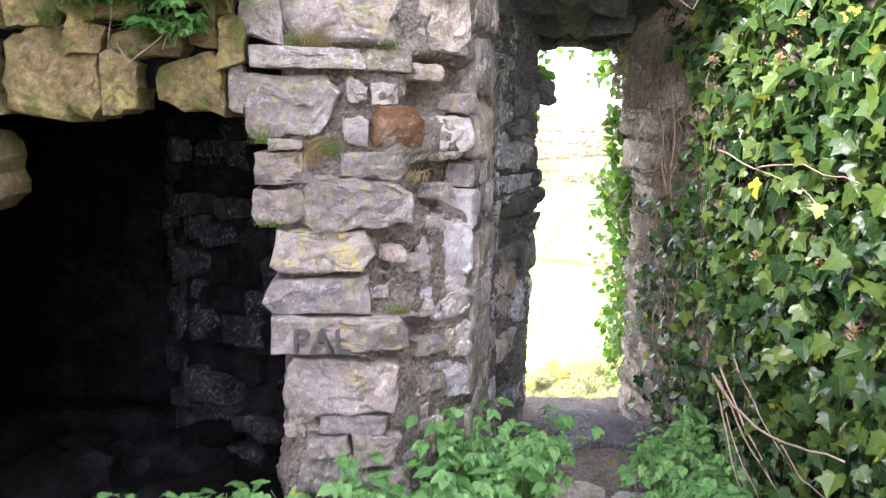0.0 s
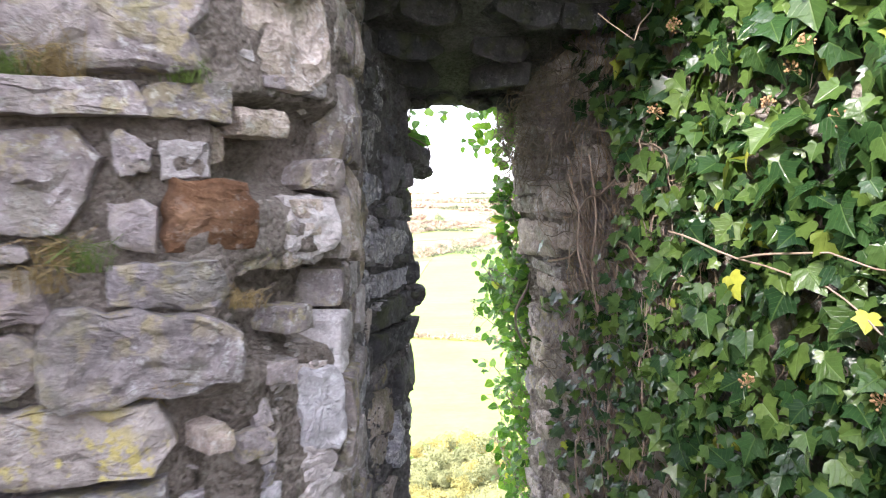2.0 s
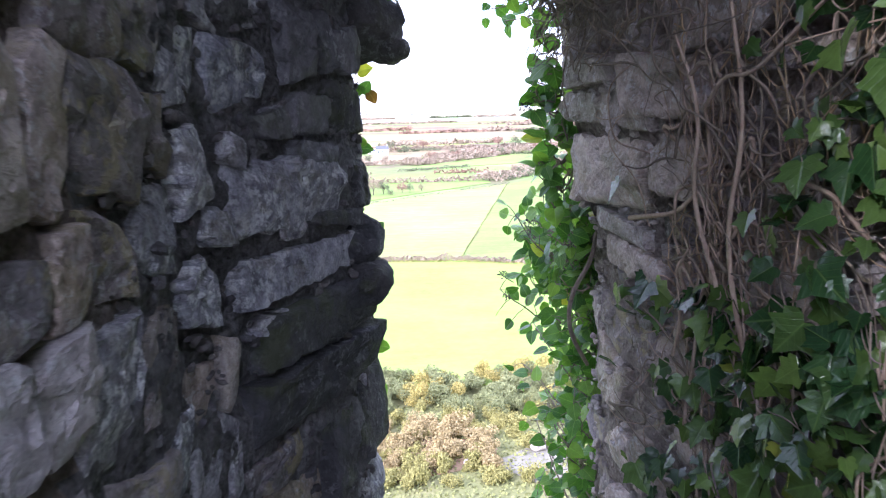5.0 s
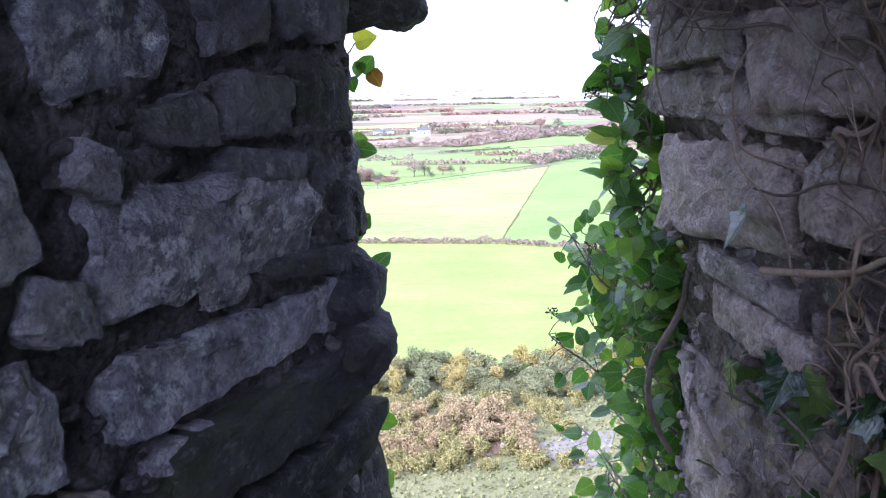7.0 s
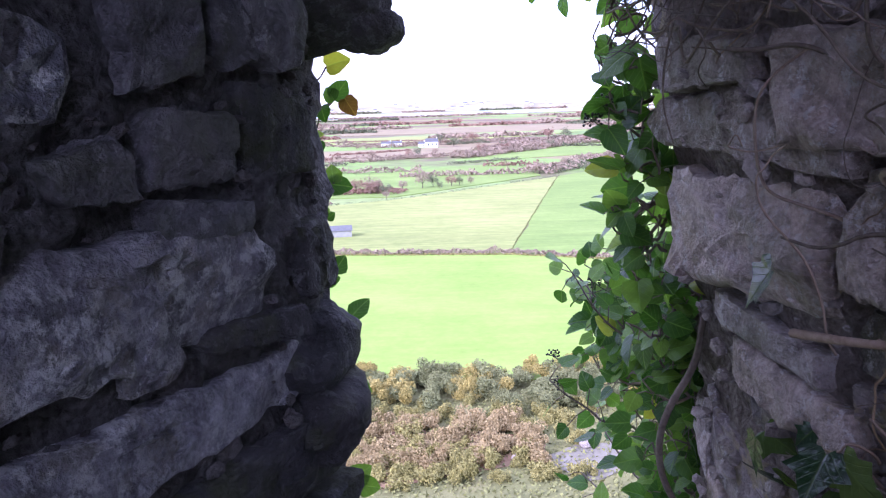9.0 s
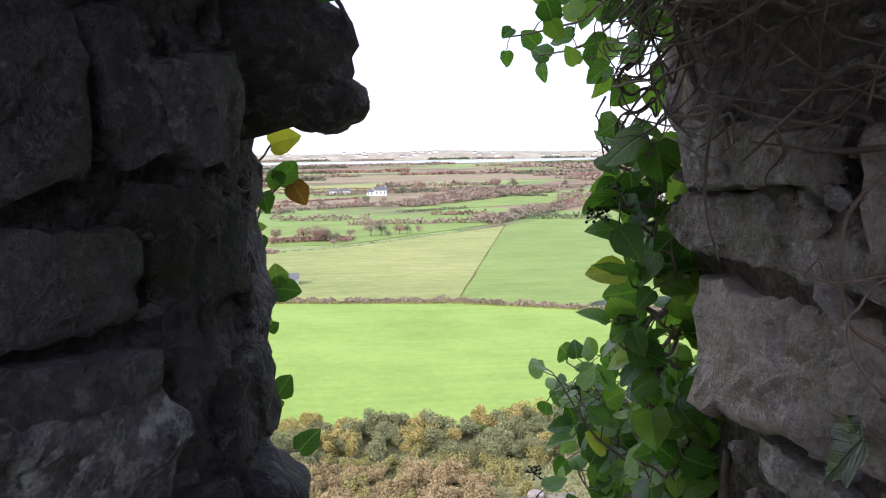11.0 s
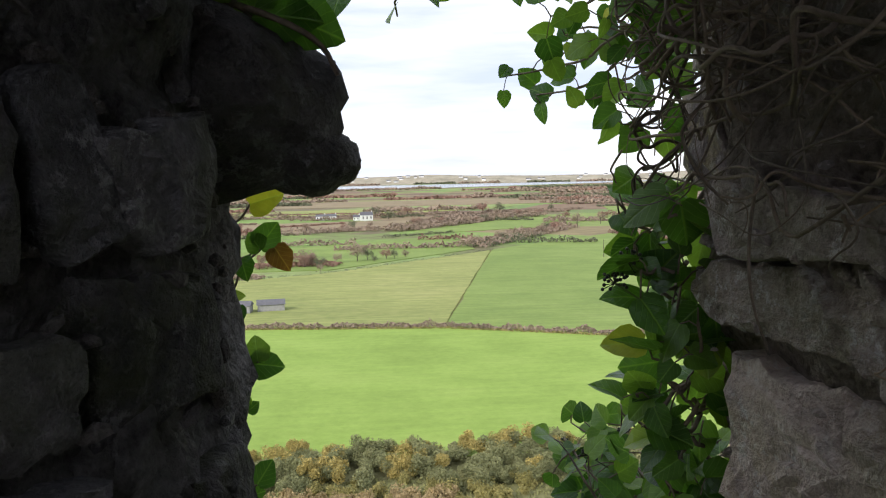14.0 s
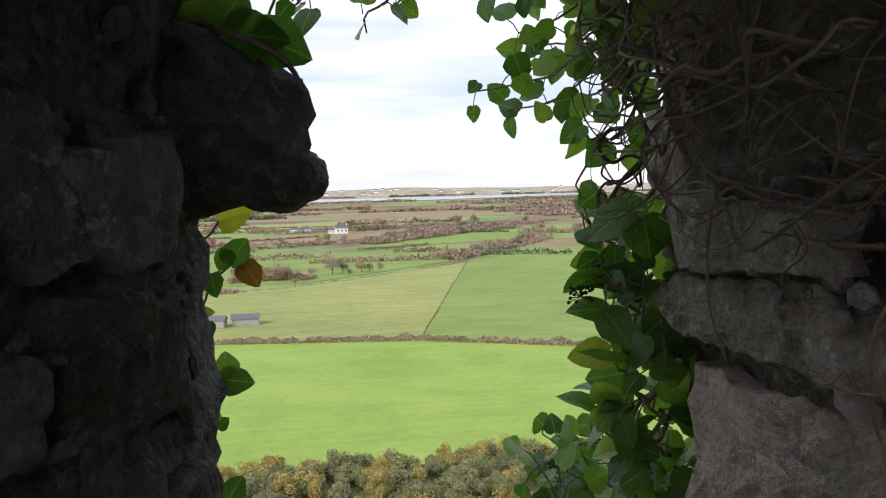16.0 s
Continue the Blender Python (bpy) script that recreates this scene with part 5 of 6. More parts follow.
for i in range(410):
    rs = random.Random(3000 + i)
    zone = (0, 1, 2, 3, 4, 5)[i % 6] if i < 330 else (0, 0, 6)[i % 3]
    swell = 0.012
    if zone in (0, 5):      # tangle over the outer edge, high up
        s, z, n, rise, swell = rs.uniform(0.02, 0.6), rs.uniform(1.76, 2.15), rs.randint(10, 20), rs.choice((-1, 1)) * rs.uniform(0.004, 0.026), 0.024
    elif zone == 6:    # thick pale stems beside the bare stones
        s, z, n, rise = rs.uniform(0.55, 0.78), rs.uniform(1.40, 1.65), rs.randint(12, 24), rs.choice((-1, 1)) * rs.uniform(0.012, 0.03)
    elif zone == 1:
        s, z, n, rise = rs.uniform(0.6, 1.4), rs.uniform(0.4, 1.5), rs.randint(14, 30), rs.uniform(0.01, 0.04)
    elif zone == 2:    # upright stems side by side
        s, z, n, rise = rs.uniform(0.55, 1.35), rs.uniform(0.5, 1.4), rs.randint(16, 30), rs.uniform(0.03, 0.05)
    elif zone == 3:    # hanging fibres in the bare strip
        s, z, n, rise = rs.uniform(0.5, 1.25), rs.uniform(1.5, 2.2), rs.randint(10, 22), -rs.uniform(0.01, 0.035)
    else:
        s, z, n, rise = rs.uniform(0.7, 3.0), rs.uniform(0.4, 1.9), rs.randint(14, 26), rs.uniform(0.01, 0.04)
    ds, dz = rs.gauss(0, 0.02), 0.0
    pts = []
    off = rs.uniform(0.004, 0.026) + (swell if zone in (0, 5) else 0) * rs.random()
    for k in range(n):
        if len(pts) > 3 and s < 0.52 and 1.44 < z < 1.765:
            break
        pts.append(on_right(max(0.05, s) if zone in (0, 5) else 0.3 + abs(s - 0.3), z, off + swell * (0.6 + math.sin(k * 0.7 + i)))[0])
        ds = ds * 0.80 + rs.gauss(0, 0.006 if zone == 2 else 0.017)
        dz = dz * 0.7 + rs.gauss(0, 0.010)
        s += ds
        z += rise * rs.uniform(-0.7, 1.8) + dz
    r = rs.choice([0.0013, 0.0018, 0.0024, 0.0032, 0.0045]) * (0.55 if zone in (0, 5) else 0.85)
    part("stem", mesh_of("stem", *tube(eased(pts), r, r * 0.5), STEM if i % 2 or zone in (0, 5) else DEADSTEM, smooth=True), ivy)

# looser tangle of stems across the lower stones of the reveal
for i in range(44):
    rs = random.Random(5200 + i)
    s, z, ds, dz = rs.uniform(0.46, 0.85), rs.uniform(1.05, 1.5), rs.gauss(0, 0.012), rs.gauss(0, 0.016)
    off, pts = rs.uniform(0.010, 0.035), []
    for k in range(rs.randint(10, 22)):
        pts.append(on_right(0.38 + abs(s - 0.38), z, off + 0.014 * math.sin(k * 0.7 + i))[0])
        ds, dz = ds * 0.85 + rs.gauss(0, 0.010), dz * 0.85 + rs.gauss(0, 0.009)
        s, z = s + ds, z + dz
    r = rs.choice([0.0010, 0.0014, 0.0018, 0.0026])
    part("stem", mesh_of("stem", *tube(eased(pts), r, r * 0.5), DEADSTEM if i % 3 else STEM, smooth=True), ivy)

# mat of fine dry rootlets on the bare strip
bits = []
for i in range(130):
    rs = random.Random(7000 + i)
    s, z, ds = rs.uniform(0.55, 1.25), rs.uniform(1.5, 2.35), rs.gauss(0, 0.006)
    pts = []
    for k in range(rs.randint(8, 16)):
        pts.append(on_right(s, z, 0.012 + 0.012 * rs.random())[0])
        ds = ds * 0.85 + rs.gauss(0, 0.007)
        s, z = s + ds, z - rs.uniform(0.004, 0.034)
    bits.append(tube(eased(pts, 1), rs.uniform(0.0009, 0.0019), 0.0008, 4))
part("root_mat", mesh_of("root_mat", *joined(bits), ROOTLET, smooth=True), ivy, "mat of fine dry brown rootlets")["kind"] = "stuff"

# a few stout pale stems standing clear of the wall
for line, r in (([(0.42, 1.500), (0.50, 1.512), (0.56, 1.522), (0.63, 1.556)], 0.0048), ([(0.66, 1.42), (0.62, 1.56), (0.66, 1.68), (0.61, 1.80)], 0.0042), ([(0.74, 1.30), (0.70, 1.50), (0.76, 1.66), (0.73, 1.86)], 0.0045), ([(0.50, 1.27), (0.55, 1.35), (0.53, 1.42), (0.60, 1.47)], 0.0032)):
    part("stem", mesh_of("stem", *tube(eased([on_right(u, z, 0.035 + 0.008 * (k % 2))[0] for k, (u, z) in enumerate(line)], 3), r, r * 0.6, 7), DEADSTEM, smooth=True), ivy, "stout pale ivy stem")

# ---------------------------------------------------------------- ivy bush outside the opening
bush = tagged(base("ivy_bush"), "backlit ivy with berries growing outside the window edge", "ivy")
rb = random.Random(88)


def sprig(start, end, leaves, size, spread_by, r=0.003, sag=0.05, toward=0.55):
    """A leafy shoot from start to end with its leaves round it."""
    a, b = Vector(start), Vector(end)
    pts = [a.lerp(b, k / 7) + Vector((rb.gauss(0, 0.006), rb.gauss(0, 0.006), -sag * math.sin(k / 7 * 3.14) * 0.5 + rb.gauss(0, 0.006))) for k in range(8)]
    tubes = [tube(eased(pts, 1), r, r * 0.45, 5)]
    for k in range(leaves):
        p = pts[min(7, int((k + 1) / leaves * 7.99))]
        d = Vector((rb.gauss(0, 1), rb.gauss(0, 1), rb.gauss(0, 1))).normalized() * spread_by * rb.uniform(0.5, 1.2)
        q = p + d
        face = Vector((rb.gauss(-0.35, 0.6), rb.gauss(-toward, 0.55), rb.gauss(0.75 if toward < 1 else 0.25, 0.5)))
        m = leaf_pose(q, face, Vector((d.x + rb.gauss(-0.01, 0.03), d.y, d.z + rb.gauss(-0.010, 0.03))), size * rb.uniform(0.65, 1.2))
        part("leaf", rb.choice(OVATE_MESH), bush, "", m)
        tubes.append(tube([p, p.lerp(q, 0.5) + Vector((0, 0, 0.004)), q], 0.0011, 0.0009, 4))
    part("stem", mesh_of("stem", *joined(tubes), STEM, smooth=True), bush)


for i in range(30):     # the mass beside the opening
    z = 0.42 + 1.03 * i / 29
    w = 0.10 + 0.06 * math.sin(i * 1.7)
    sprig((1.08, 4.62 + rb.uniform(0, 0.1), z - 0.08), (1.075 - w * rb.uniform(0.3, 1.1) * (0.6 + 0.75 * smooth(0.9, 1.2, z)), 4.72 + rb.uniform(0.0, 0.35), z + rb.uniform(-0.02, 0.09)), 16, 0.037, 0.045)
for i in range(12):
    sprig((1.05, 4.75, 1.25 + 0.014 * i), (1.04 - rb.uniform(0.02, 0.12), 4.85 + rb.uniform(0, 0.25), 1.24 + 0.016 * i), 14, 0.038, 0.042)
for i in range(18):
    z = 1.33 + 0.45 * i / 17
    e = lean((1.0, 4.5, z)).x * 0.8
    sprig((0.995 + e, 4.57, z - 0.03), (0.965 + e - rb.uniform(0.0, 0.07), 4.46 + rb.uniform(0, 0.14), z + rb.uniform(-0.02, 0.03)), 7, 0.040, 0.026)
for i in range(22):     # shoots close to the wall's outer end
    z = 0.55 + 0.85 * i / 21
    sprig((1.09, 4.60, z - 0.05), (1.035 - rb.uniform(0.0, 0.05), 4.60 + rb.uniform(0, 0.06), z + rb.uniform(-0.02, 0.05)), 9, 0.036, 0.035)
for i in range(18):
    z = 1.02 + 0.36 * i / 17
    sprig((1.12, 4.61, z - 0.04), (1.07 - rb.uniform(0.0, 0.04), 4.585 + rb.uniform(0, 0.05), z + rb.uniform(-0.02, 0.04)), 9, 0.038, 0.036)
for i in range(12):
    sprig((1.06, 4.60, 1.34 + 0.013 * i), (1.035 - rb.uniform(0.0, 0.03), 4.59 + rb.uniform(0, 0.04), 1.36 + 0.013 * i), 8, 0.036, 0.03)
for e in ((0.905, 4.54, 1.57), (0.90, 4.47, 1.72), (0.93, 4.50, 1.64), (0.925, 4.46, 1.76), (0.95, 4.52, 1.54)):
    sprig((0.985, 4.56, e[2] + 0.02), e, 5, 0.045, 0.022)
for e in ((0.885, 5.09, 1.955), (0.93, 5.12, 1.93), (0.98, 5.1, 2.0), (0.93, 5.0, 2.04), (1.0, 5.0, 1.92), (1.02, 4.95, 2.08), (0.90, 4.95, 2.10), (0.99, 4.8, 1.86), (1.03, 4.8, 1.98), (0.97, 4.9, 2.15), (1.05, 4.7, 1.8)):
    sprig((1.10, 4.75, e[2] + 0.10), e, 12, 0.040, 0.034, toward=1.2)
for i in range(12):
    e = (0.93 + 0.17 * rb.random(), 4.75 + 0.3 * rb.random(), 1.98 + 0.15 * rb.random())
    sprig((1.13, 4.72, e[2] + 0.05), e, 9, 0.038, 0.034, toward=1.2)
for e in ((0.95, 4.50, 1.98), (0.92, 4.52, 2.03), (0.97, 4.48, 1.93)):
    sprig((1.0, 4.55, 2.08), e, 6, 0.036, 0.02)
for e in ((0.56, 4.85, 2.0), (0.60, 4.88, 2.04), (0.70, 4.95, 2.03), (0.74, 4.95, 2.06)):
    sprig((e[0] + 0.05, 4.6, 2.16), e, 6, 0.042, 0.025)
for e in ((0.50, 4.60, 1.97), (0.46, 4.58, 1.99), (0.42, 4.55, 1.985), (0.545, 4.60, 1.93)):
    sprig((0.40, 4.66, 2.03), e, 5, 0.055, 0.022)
def single_leaf(at, tip, size, root, mesh=None):
    """One round leaf on its own stalk, spread towards the room."""
    p, d = Vector(at), Vector(tip).normalized()
    stalk = p - d * size * 0.5
    part("leaf", mesh or rb.choice(OVATE_MESH), bush, "", leaf_pose(stalk, (rb.gauss(-0.1, 0.2), -1, rb.gauss(0.35, 0.2)), d, size))
    part("stem", mesh_of("stem", *tube(eased([root, (Vector(root) + stalk) / 2 + Vector((0, 0, -0.006)), stalk], 1), 0.0016, 0.0011, 4), STEM, smooth=True), bush)


# leaves along the jamb's outer edge: x, height, tip's way across and up, size
for x, z, dx, dz, k in [(0.553, 1.782, 1.0, 0.3, 0.042), (0.553, 1.747, 0.5, 0.7, 0.040), (0.538, 1.742, -0.5, 0.7, 0.03), (0.530, 1.712, 0.3, -1.0, 0.030), (0.521, 1.688, 0.9, 0.1, 0.020), (0.517, 1.664, -0.3, -1.0, 0.034),
                        (0.549, 1.618, 1.0, 0.0, 0.042), (0.537, 1.634, -0.1, 1.0, 0.036), (0.522, 1.616, -0.3, 0.9, 0.036), (0.516, 1.600, 0.6, -0.8, 0.034), (0.533, 1.574, 0.8, 0.5, 0.018), (0.524, 1.583, -0.2, 1.0, 0.018),
                        (0.541, 1.507, 0.5, 0.8, 0.036), (0.531, 1.484, 1.0, 0.2, 0.028)]:
    single_leaf((x - 0.006, 4.56, z), (dx, rb.uniform(-0.3, 0.3), dz), k * 0.82, (0.505, 4.60, z - 0.025))
for x, z, dx, dz, k in [(0.56, 1.45, 0.5, 0.8, 0.034), (0.555, 1.33, 0.8, -0.3, 0.04), (0.55, 1.20, 0.6, 0.5, 0.04), (0.565, 1.18, 1.0, -0.2, 0.034), (0.56, 1.08, 0.7, 0.6, 0.038)]:
    single_leaf((x, 4.54, z), (dx, 0, dz), k, (0.51, 4.60, z - 0.025))
# broad leaves over the jutting stone
for x, z, dx, dz, k in [(0.545, 1.945, -0.8, 0.4, 0.055), (0.582, 1.930, 1.0, -0.2, 0.060), (0.606, 1.926, 1.0, -0.35, 0.05), (0.56, 1.965, 0.3, 1.0, 0.045), (0.53, 1.975, -0.4, 0.8, 0.05)]:
    single_leaf((x, 4.44, z), (dx, 0, dz), k, (0.50, 4.52, 1.99))
part("stem", mesh_of("stem", *tube(eased([(0.50, 4.46, 1.96), (0.57, 4.43, 1.935), (0.61, 4.42, 1.912), (0.622, 4.42, 1.885)]), 0.0035, 0.002), STEM, smooth=True), bush)
part("leaf", DRY_MESH[1], bush, "withered brown leaf", leaf_pose((0.553, 4.56, 1.734), (-0.1, -1, 0.2), (0.6, 0, -1), 0.028))


bent = eased([(1.04, 4.52, 1.42), (1.017, 4.48, 1.364), (0.982, 4.48, 1.31), (0.966, 4.48, 1.26), (0.972, 4.48, 1.20), (1.02, 4.52, 1.12)], 3)
part("stem", mesh_of("stem", *tube(bent, 0.0055, 0.0045, 8), STEM, smooth=True), bush, "thick bent ivy stem")


def umbel(at, seed, plant=None, material=None, size=1.0):
    rnd = random.Random(seed)
    a = Vector(at)
    bits = [tube([a - Vector((-0.03, 0, 0.02)), a], 0.0014, 0.0011, 4)]
    plant, material = plant or bush, material or BERRY
    part("berry_stalk", mesh_of("berry_stalk", *bits[0], GREENSTEM), plant)
    V, F = [], []
    for k in range(20):
        d = Vector((rnd.gauss(0, 1), rnd.gauss(0, 1), rnd.gauss(0.5, 0.8))).normalized()
        e = a + d * rnd.uniform(0.009, 0.014) * size
        v, f = tube([a, e], 0.0005, 0.0005, 3)
        F += [tuple(i + len(V) for i in g) for g in f]
        V += v
        bm = bmesh.new()
        bmesh.ops.create_icosphere(bm, subdivisions=1, radius=0.0021 * size)
        o = len(V)
        bm.verts.index_update()
        V += [q.co + e for q in bm.verts]
        F += [tuple(q.index + o for q in g.verts) for g in bm.faces]
        bm.free()
    part("umbel", mesh_of("umbel", V, F, material, smooth=True), plant, "cluster of small black ivy berries" if material is BERRY else "faded brown ivy flower head")["kind"] = "stuff"


for i, at in enumerate([(0.893, 4.5, 1.715), (0.88, 4.5, 1.695), (1.029, 4.93, 1.405), (0.973, 5.077, 1.345), (1.065, 4.93, 1.385), (0.90, 4.9, 1.20), (0.955, 4.86, 1.40), (0.885, 4.88, 1.26)]):
    umbel(at, 50 + i)
for i, (u, z) in enumerate([(1.54, 1.94), (1.65, 2.06), (1.17, 2.18), (1.10, 1.96), (1.61, 2.01), (1.75, 1.90), (1.9, 1.35), (1.7, 1.05), (2.1, 1.2), (1.5, 1.3), (1.95, 2.1)]):
    umbel(on_right(u, z, 0.11)[0], 80 + i, ivy, FLOWER, 1.7)

# ---------------------------------------------------------------- herbs, grass and dry stems
def herb(at, stems, high, leaf, seed, lean_to=(0, 0, 0), label="leafy green herb growing from the soil"):
    rnd = random.Random(seed)
    e = base("herb", at)
    poses = []
    for i in range(stems):
        a = rnd.uniform(0, 6.28)
        top = Vector((math.cos(a) * high * rnd.uniform(0.1, 0.55), math.sin(a) * high * rnd.uniform(0.1, 0.5), high * rnd.uniform(0.65, 1.05))) + Vector(lean_to)
        pts = [Vector((0, 0, -0.02)), top * 0.35 + Vector((0, 0, 0.05 * high)), top * 0.7 + Vector((0, 0, 0.05 * high)), top]
        part("stem", mesh_of("stem", *tube(pts, 0.0028, 0.0014, 4), GREENSTEM), e)
        for k in range(5):
            f = 0.35 + 0.65 * k / 4
            p = pts[1].lerp(pts[3], f) if f < 1 else top
            for g in range(3):       # a stalk with three leaflets
                b = rnd.uniform(0, 6.28)
                out = Vector((math.cos(b), math.sin(b), rnd.uniform(-0.15, 0.45)))
                q = p + out * leaf * rnd.uniform(0.5, 1.1)
                for turn in (-1.1, 0.0, 1.1):
                    o = Vector((math.cos(b + turn), math.sin(b + turn), rnd.uniform(-0.35, 0.15)))
                    poses.append(leaf_pose(q, Vector((o.x * 0.3 + rnd.gauss(0, 0.25), o.y * 0.3 - 0.2, 1)), o, leaf * rnd.uniform(0.55, 0.95)))
    joined_leaves("foliage", poses, HERB_SHAPES, HERB, e, seed)
    return tagged(e, label, "plant", "herbs on the floor")


HERBS = [(0.03, 2.50, 0.62), (0.12, 2.55, 0.60), (0.22, 2.62, 0.62), (0.30, 2.75, 0.55), (0.36, 2.85, 0.55), (-0.08, 2.45, 0.50), (-0.16, 2.42, 0.42), (0.08, 2.38, 0.45), (0.20, 2.45, 0.48), (0.33, 2.62, 0.42), (0.4, 3.1, 0.42),
         (-0.60, 2.50, 0.46), (-0.48, 2.47, 0.48), (-0.38, 2.50, 0.48), (-0.72, 2.48, 0.42), (-0.30, 2.45, 0.46), (-0.55, 2.35, 0.34), (-0.24, 2.50, 0.44), (-0.33, 2.52, 0.40)]
for i, (x, y, h) in enumerate(HERBS):
    herb((x, y, floor_height(x, y)), 7, h, 0.056, 1000 + i)
for i, (x, y, h) in enumerate([(1.02, 3.15, 0.36), (1.10, 3.05, 0.42), (1.0, 2.95, 0.36), (1.12, 3.3, 0.40), (1.05, 2.8, 0.34), (0.98, 3.35, 0.28), (0.94, 3.1, 0.30), (0.98, 2.75, 0.36), (1.0, 2.6, 0.36), (0.92, 2.9, 0.30)]):
    herb((x, y, floor_height(x, y)), 8, h, 0.048, 1100 + i)
for i, (x, y, z, h) in enumerate([(-0.70, 2.62, 1.98, 0.16), (-0.60, 2.60, 1.93, 0.14), (-0.50, 2.62, 2.0, 0.18), (-0.82, 2.62, 2.0, 0.14), (-0.45, 2.60, 2.02, 0.14), (-0.55, 2.58, 2.06, 0.2), (-0.66, 2.59, 2.04, 0.18), (-0.74, 2.59, 2.06, 0.18), (-0.47, 2.58, 2.08, 0.2), (-0.88, 2.60, 2.06, 0.16), (-0.62, 2.57, 1.98, 0.15)]):
    herb((x, y, z), 5, h, 0.038, 1200 + i, (0, -0.06, -0.06), "small leafy weed rooted in the stone joints")


def grass_tuft(at, blades, high, seed, material, label, droop=0.6, name="grass_tuft"):
    rnd = random.Random(seed)
    V, F = [], []
    for _ in range(blades):
        a = rnd.uniform(0, 6.28)
        h = high * rnd.uniform(0.5, 1.1)
        d = Vector((math.cos(a), math.sin(a) * 0.6 - 0.5, 0)) * h * droop
        p = Vector((rnd.gauss(0, 0.018), rnd.gauss(0, 0.006), 0))
        pts = [p, p + d * 0.35 + Vector((0, 0, h * 0.55)), p + d + Vector((0, 0, h * rnd.uniform(0.2, 0.9)))]
        v, f = tube(pts, 0.0012, 0.0004, 3)
        F += [tuple(i + len(V) for i in g) for g in f]
        V += v
    ob = new(name, mesh_of(name, V, F, material))
    ob.location = at
    return tagged(ob, label, "grass", kind="stuff")


for i, (x, z, h, mm) in enumerate([(-0.25, 1.925, 0.05, DRYGRASS), (-0.22, 1.92, 0.06, DRYGRASS), (-0.30, 1.92, 0.04, GRASS), (-0.24, 1.64, 0.05, DRYGRASS), (-0.20, 1.63, 0.05, GRASS), (-0.26, 1.60, 0.05, DRYGRASS), (-0.38, 1.66, 0.04, GRASS),
                                   (-0.05, 1.92, 0.03, GRASS), (0.03, 1.56, 0.035, DRYGRASS), (-0.36, 1.43, 0.03, GRASS), (-0.1, 1.43, 0.03, DRYGRASS), (0.0, 1.18, 0.03, GRASS)]):
    grass_tuft((x, face_y(x) - 0.012, z), 46, h * 1.5, 1300 + i, mm, "thin tuft of grass in a stone joint")
for i, (x, z) in enumerate([(-0.78, 2.0), (-0.66, 1.92), (-0.58, 2.03), (-0.95, 1.96), (-0.48, 2.0)]):
    grass_tuft((x, 2.63, z), 60, 0.13, 1330 + i, GRASS if i % 2 else DRYGRASS, "trailing grass over the recess", 0.9)
for i in range(16):
    x, y = 0.5 + 0.5 * random.Random(i).random(), 3.3 + 1.1 * random.Random(i + 50).random()
    grass_tuft((x, y, floor_height(x, y)), 16, 0.05, 1350 + i, GRASS, "sparse grass tuft on the soil")


def dry_stem(points, r, label="dry bare bramble stem", name="bramble"):
    pts = [Vector(p) for p in points]
    fine = []
    for a, b in zip(pts, pts[1:]):
        fine += [a.lerp(b, k / 5) + wob(a.lerp(b, k / 5), 7, 0.018) for k in range(5)]
    fine.append(pts[-1])
    return tagged(new(name, mesh_of(name, *tube(fine, r, r * 0.5, 6), DEADSTEM, smooth=True)), label, "stem", "dry stems")


STALKS = [([(1.18, 1.64), (1.45, 1.60), (1.73, 1.55), (2.02, 1.45)], 0.0032), ([(1.48, 1.60), (1.75, 1.62), (2.1, 1.60)], 0.003), ([(1.34, 0.86), (1.50, 0.78), (1.75, 0.78), (2.2, 0.88)], 0.0055),
          ([(1.33, 0.88), (1.55, 0.72), (1.80, 0.56)], 0.0045), ([(1.37, 0.84), (1.62, 0.66), (1.92, 0.58)], 0.004), ([(1.40, 0.80), (1.52, 0.62), (1.66, 0.46)], 0.004),
          ([(1.42, 0.92), (1.62, 0.80), (1.85, 0.70)], 0.003), ([(1.75, 0.78), (1.95, 0.72), (2.2, 0.74)], 0.003), ([(1.46, 0.75), (1.6, 0.60), (1.78, 0.50)], 0.0028)]
for i, (line, r) in enumerate(STALKS):
    dry_stem([on_right(u, z, 0.12 + 0.015 * (i % 3))[0] for u, z in line], r)
dry_stem([(-0.62, 2.58, 2.10), (-0.60, 2.56, 1.95), (-0.70, 2.55, 1.86), (-0.74, 2.57, 1.92)], 0.0022)
dry_stem([(-0.56, 2.58, 2.12), (-0.58, 2.56, 2.0), (-0.62, 2.56, 1.90)], 0.002)
dry_stem([(-0.75, 2.58, 2.10), (-0.76, 2.56, 1.9)], 0.002)
dry_stem([(1.08, 3.5, 2.25), (0.95, 3.3, 2.12), (0.85, 3.3, 2.18)], 0.002)

# ---------------------------------------------------------------- rocks on the floor and the scrawl
boulder((0.80, 4.15, 0.235), (0.27, 0.30, 0.095), 21.0, SILL, "broad grey slab of rock forming the sill", "sill_rock")
boulder((0.60, 4.10, 0.235), (0.16, 0.22, 0.08), 22.0, DARKSTONE, "dark rock beside the sill")
boulder((0.88, 3.45, 0.255), (0.09, 0.07, 0.03), 23.0, PALE, "flat pale stone lying on the soil")
boulder((0.66, 3.45, 0.26), (0.12, 0.10, 0.05), 24.0, GREY, "grey stone half sunk in the soil")
boulder((1.08, 3.88, 0.30), (0.12, 0.14, 0.13), 25.0, DARKSTONE, "dark boulder at the foot of the wall")
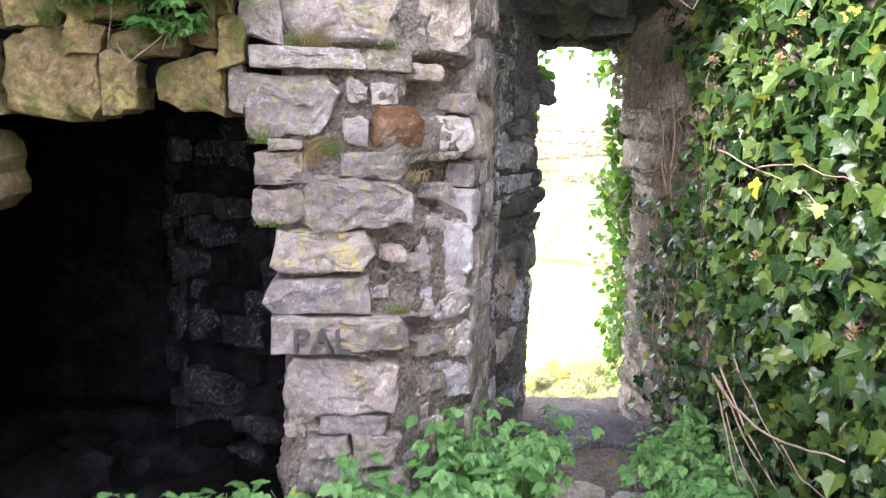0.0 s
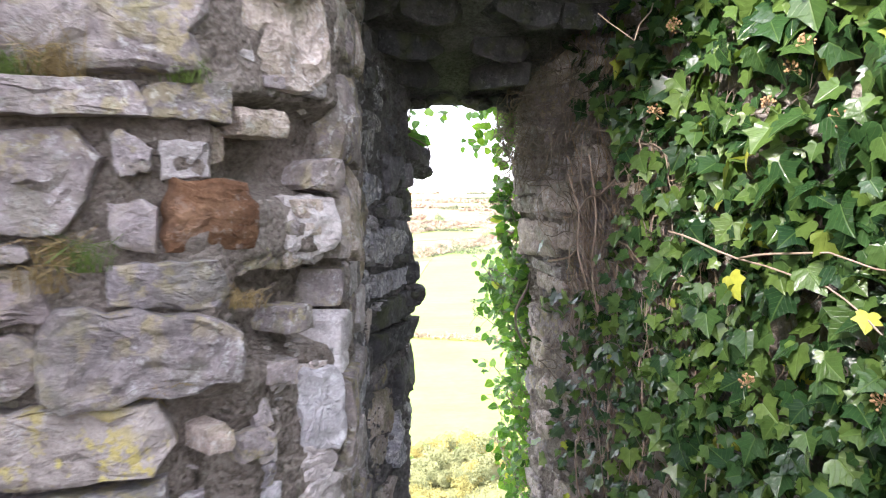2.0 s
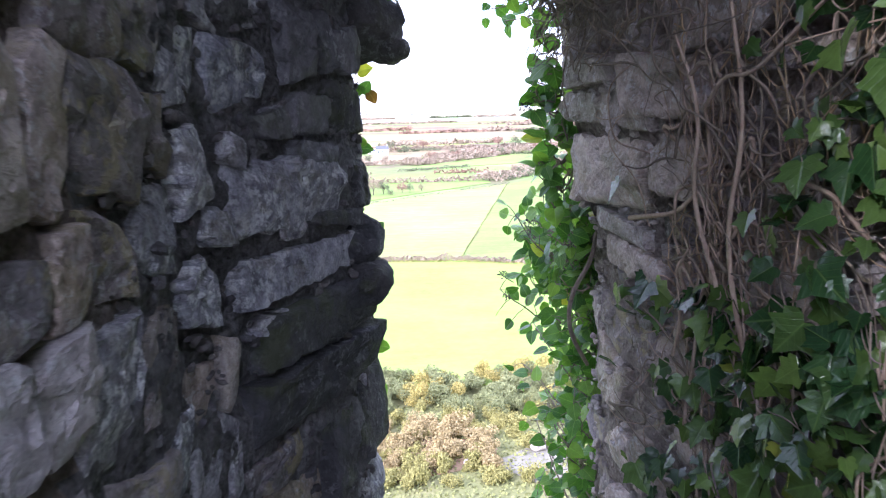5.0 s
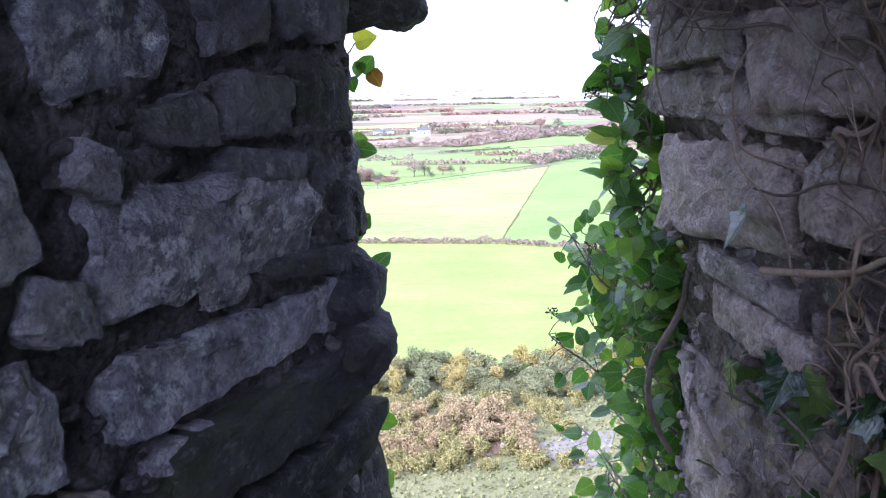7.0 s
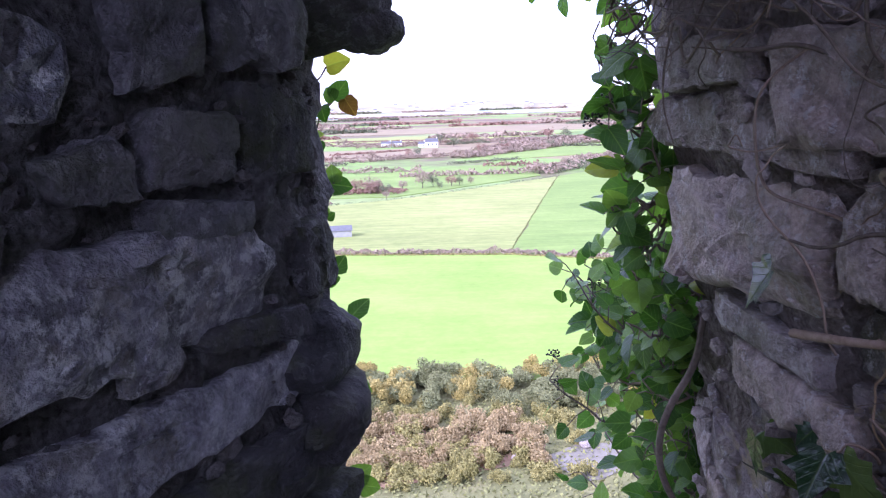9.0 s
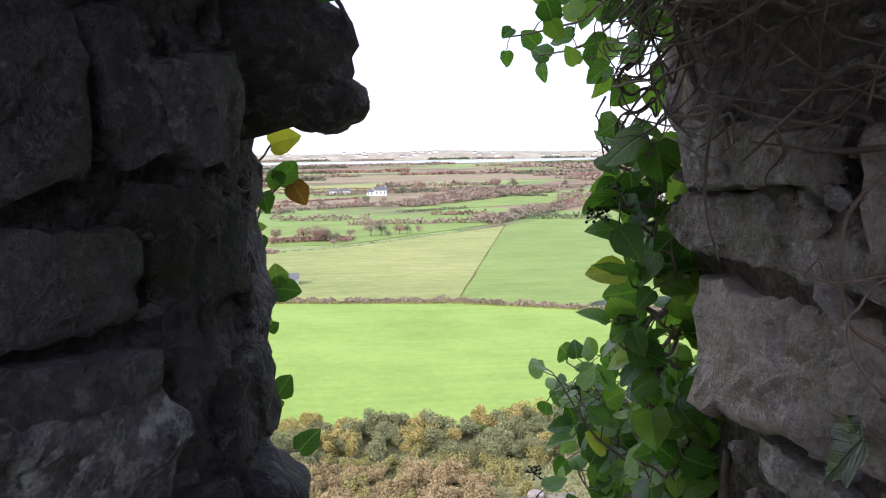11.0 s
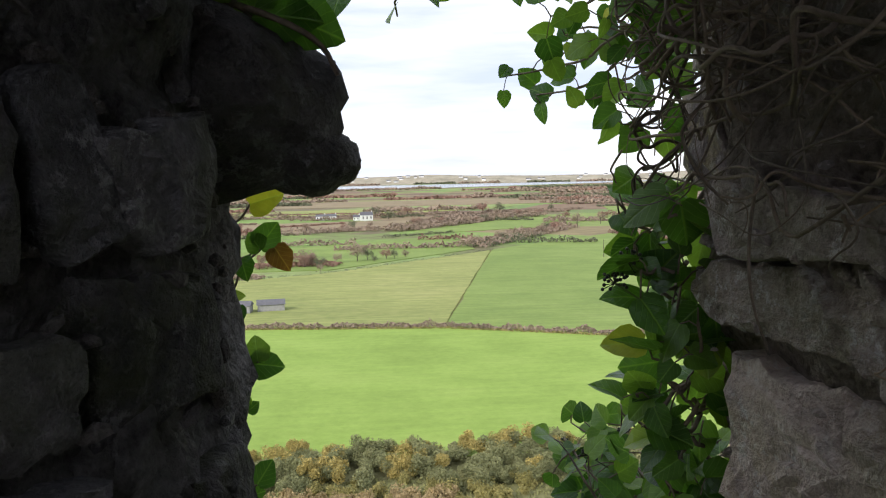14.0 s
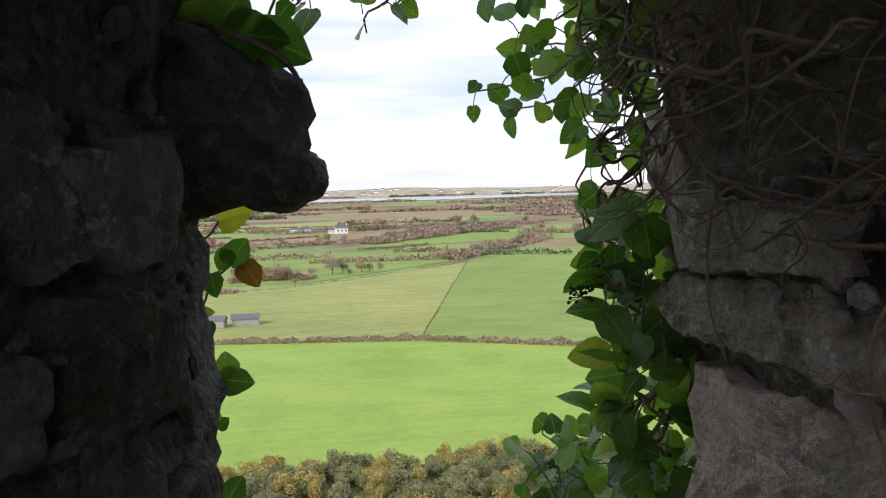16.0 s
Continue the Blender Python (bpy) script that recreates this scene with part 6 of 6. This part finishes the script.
boulder((0.95, 3.3, 0.26), (0.14, 0.10, 0.05), 26.0, DARKSTONE, "dark stone half sunk in the soil")
rp = random.Random(6)
V, F = [], []
for _ in range(420):
    x, y = rp.uniform(-1.1, 1.2), rp.uniform(2.3, 4.4)
    c = Vector((x, y, floor_height(x, y)))
    k = rp.uniform(0.003, 0.013)
    q = [c + Vector((rp.gauss(0, 1), rp.gauss(0, 1), rp.gauss(0.3, 0.5))).normalized() * k for _ in range(4)]
    o = len(V)
    V += q
    F += [(o, o + 1, o + 2), (o, o + 2, o + 3), (o, o + 3, o + 1), (o + 1, o + 3, o + 2)]
tagged(new("rubble_chips", mesh_of("rubble_chips", V, F, GREY)), "small stone chips strewn on the soil", "rubble", kind="stuff")

text = bpy.data.curves.new("scrawl", "FONT")
text.body, text.size, text.extrude, text.space_character = "PAL", 0.098, 0.010, 1.0
text_ob = new("scrawl_text", text)
bpy.context.view_layer.update()
me = bpy.data.meshes.new_from_object(text_ob.evaluated_get(bpy.context.evaluated_depsgraph_get()))
bpy.data.objects.remove(text_ob)
me.materials.clear()
me.materials.append(CHARCOAL)
part("scrawl", me, wall_pier, "dark charcoal letters on a block", Matrix.Translation((-0.298, face_y(-0.22) - 0.067, 1.083)) @ Matrix.Rotation(radians(90), 4, "X"))

rf = random.Random(14)
for i in range(22):
    x, y = rf.uniform(0.45, 1.0), rf.uniform(3.2, 4.2)
    ob = new("fallen_leaf", rf.choice(DRY_MESH))
    ob.matrix_basis = leaf_pose((x, y, floor_height(x, y) + 0.006), (rf.gauss(0, 0.3), rf.gauss(0, 0.3), 1), (rf.gauss(0, 1), rf.gauss(0, 1), 0), rf.uniform(0.02, 0.045))
    tagged(ob, "withered brown leaf fallen on the soil", "leaf", "fallen leaves")
# Stones added over the recess floor, near black to paint its shade.
rk = random.Random(12)
for i in range(60):
    x, y = rk.uniform(-1.8, -0.45), rk.uniform(2.85, 4.1)
    k = rk.uniform(0.06, 0.15)
    boulder((x, y, floor_height(x, y) + k * 0.25), (k, k * rk.uniform(0.7, 1.2), k * 0.6), 60.0 + i, SHADESTONE, "fallen stone on the recess floor, coloured dark for shade", "fallen_stone")["group"] = "fallen stones in the recess"
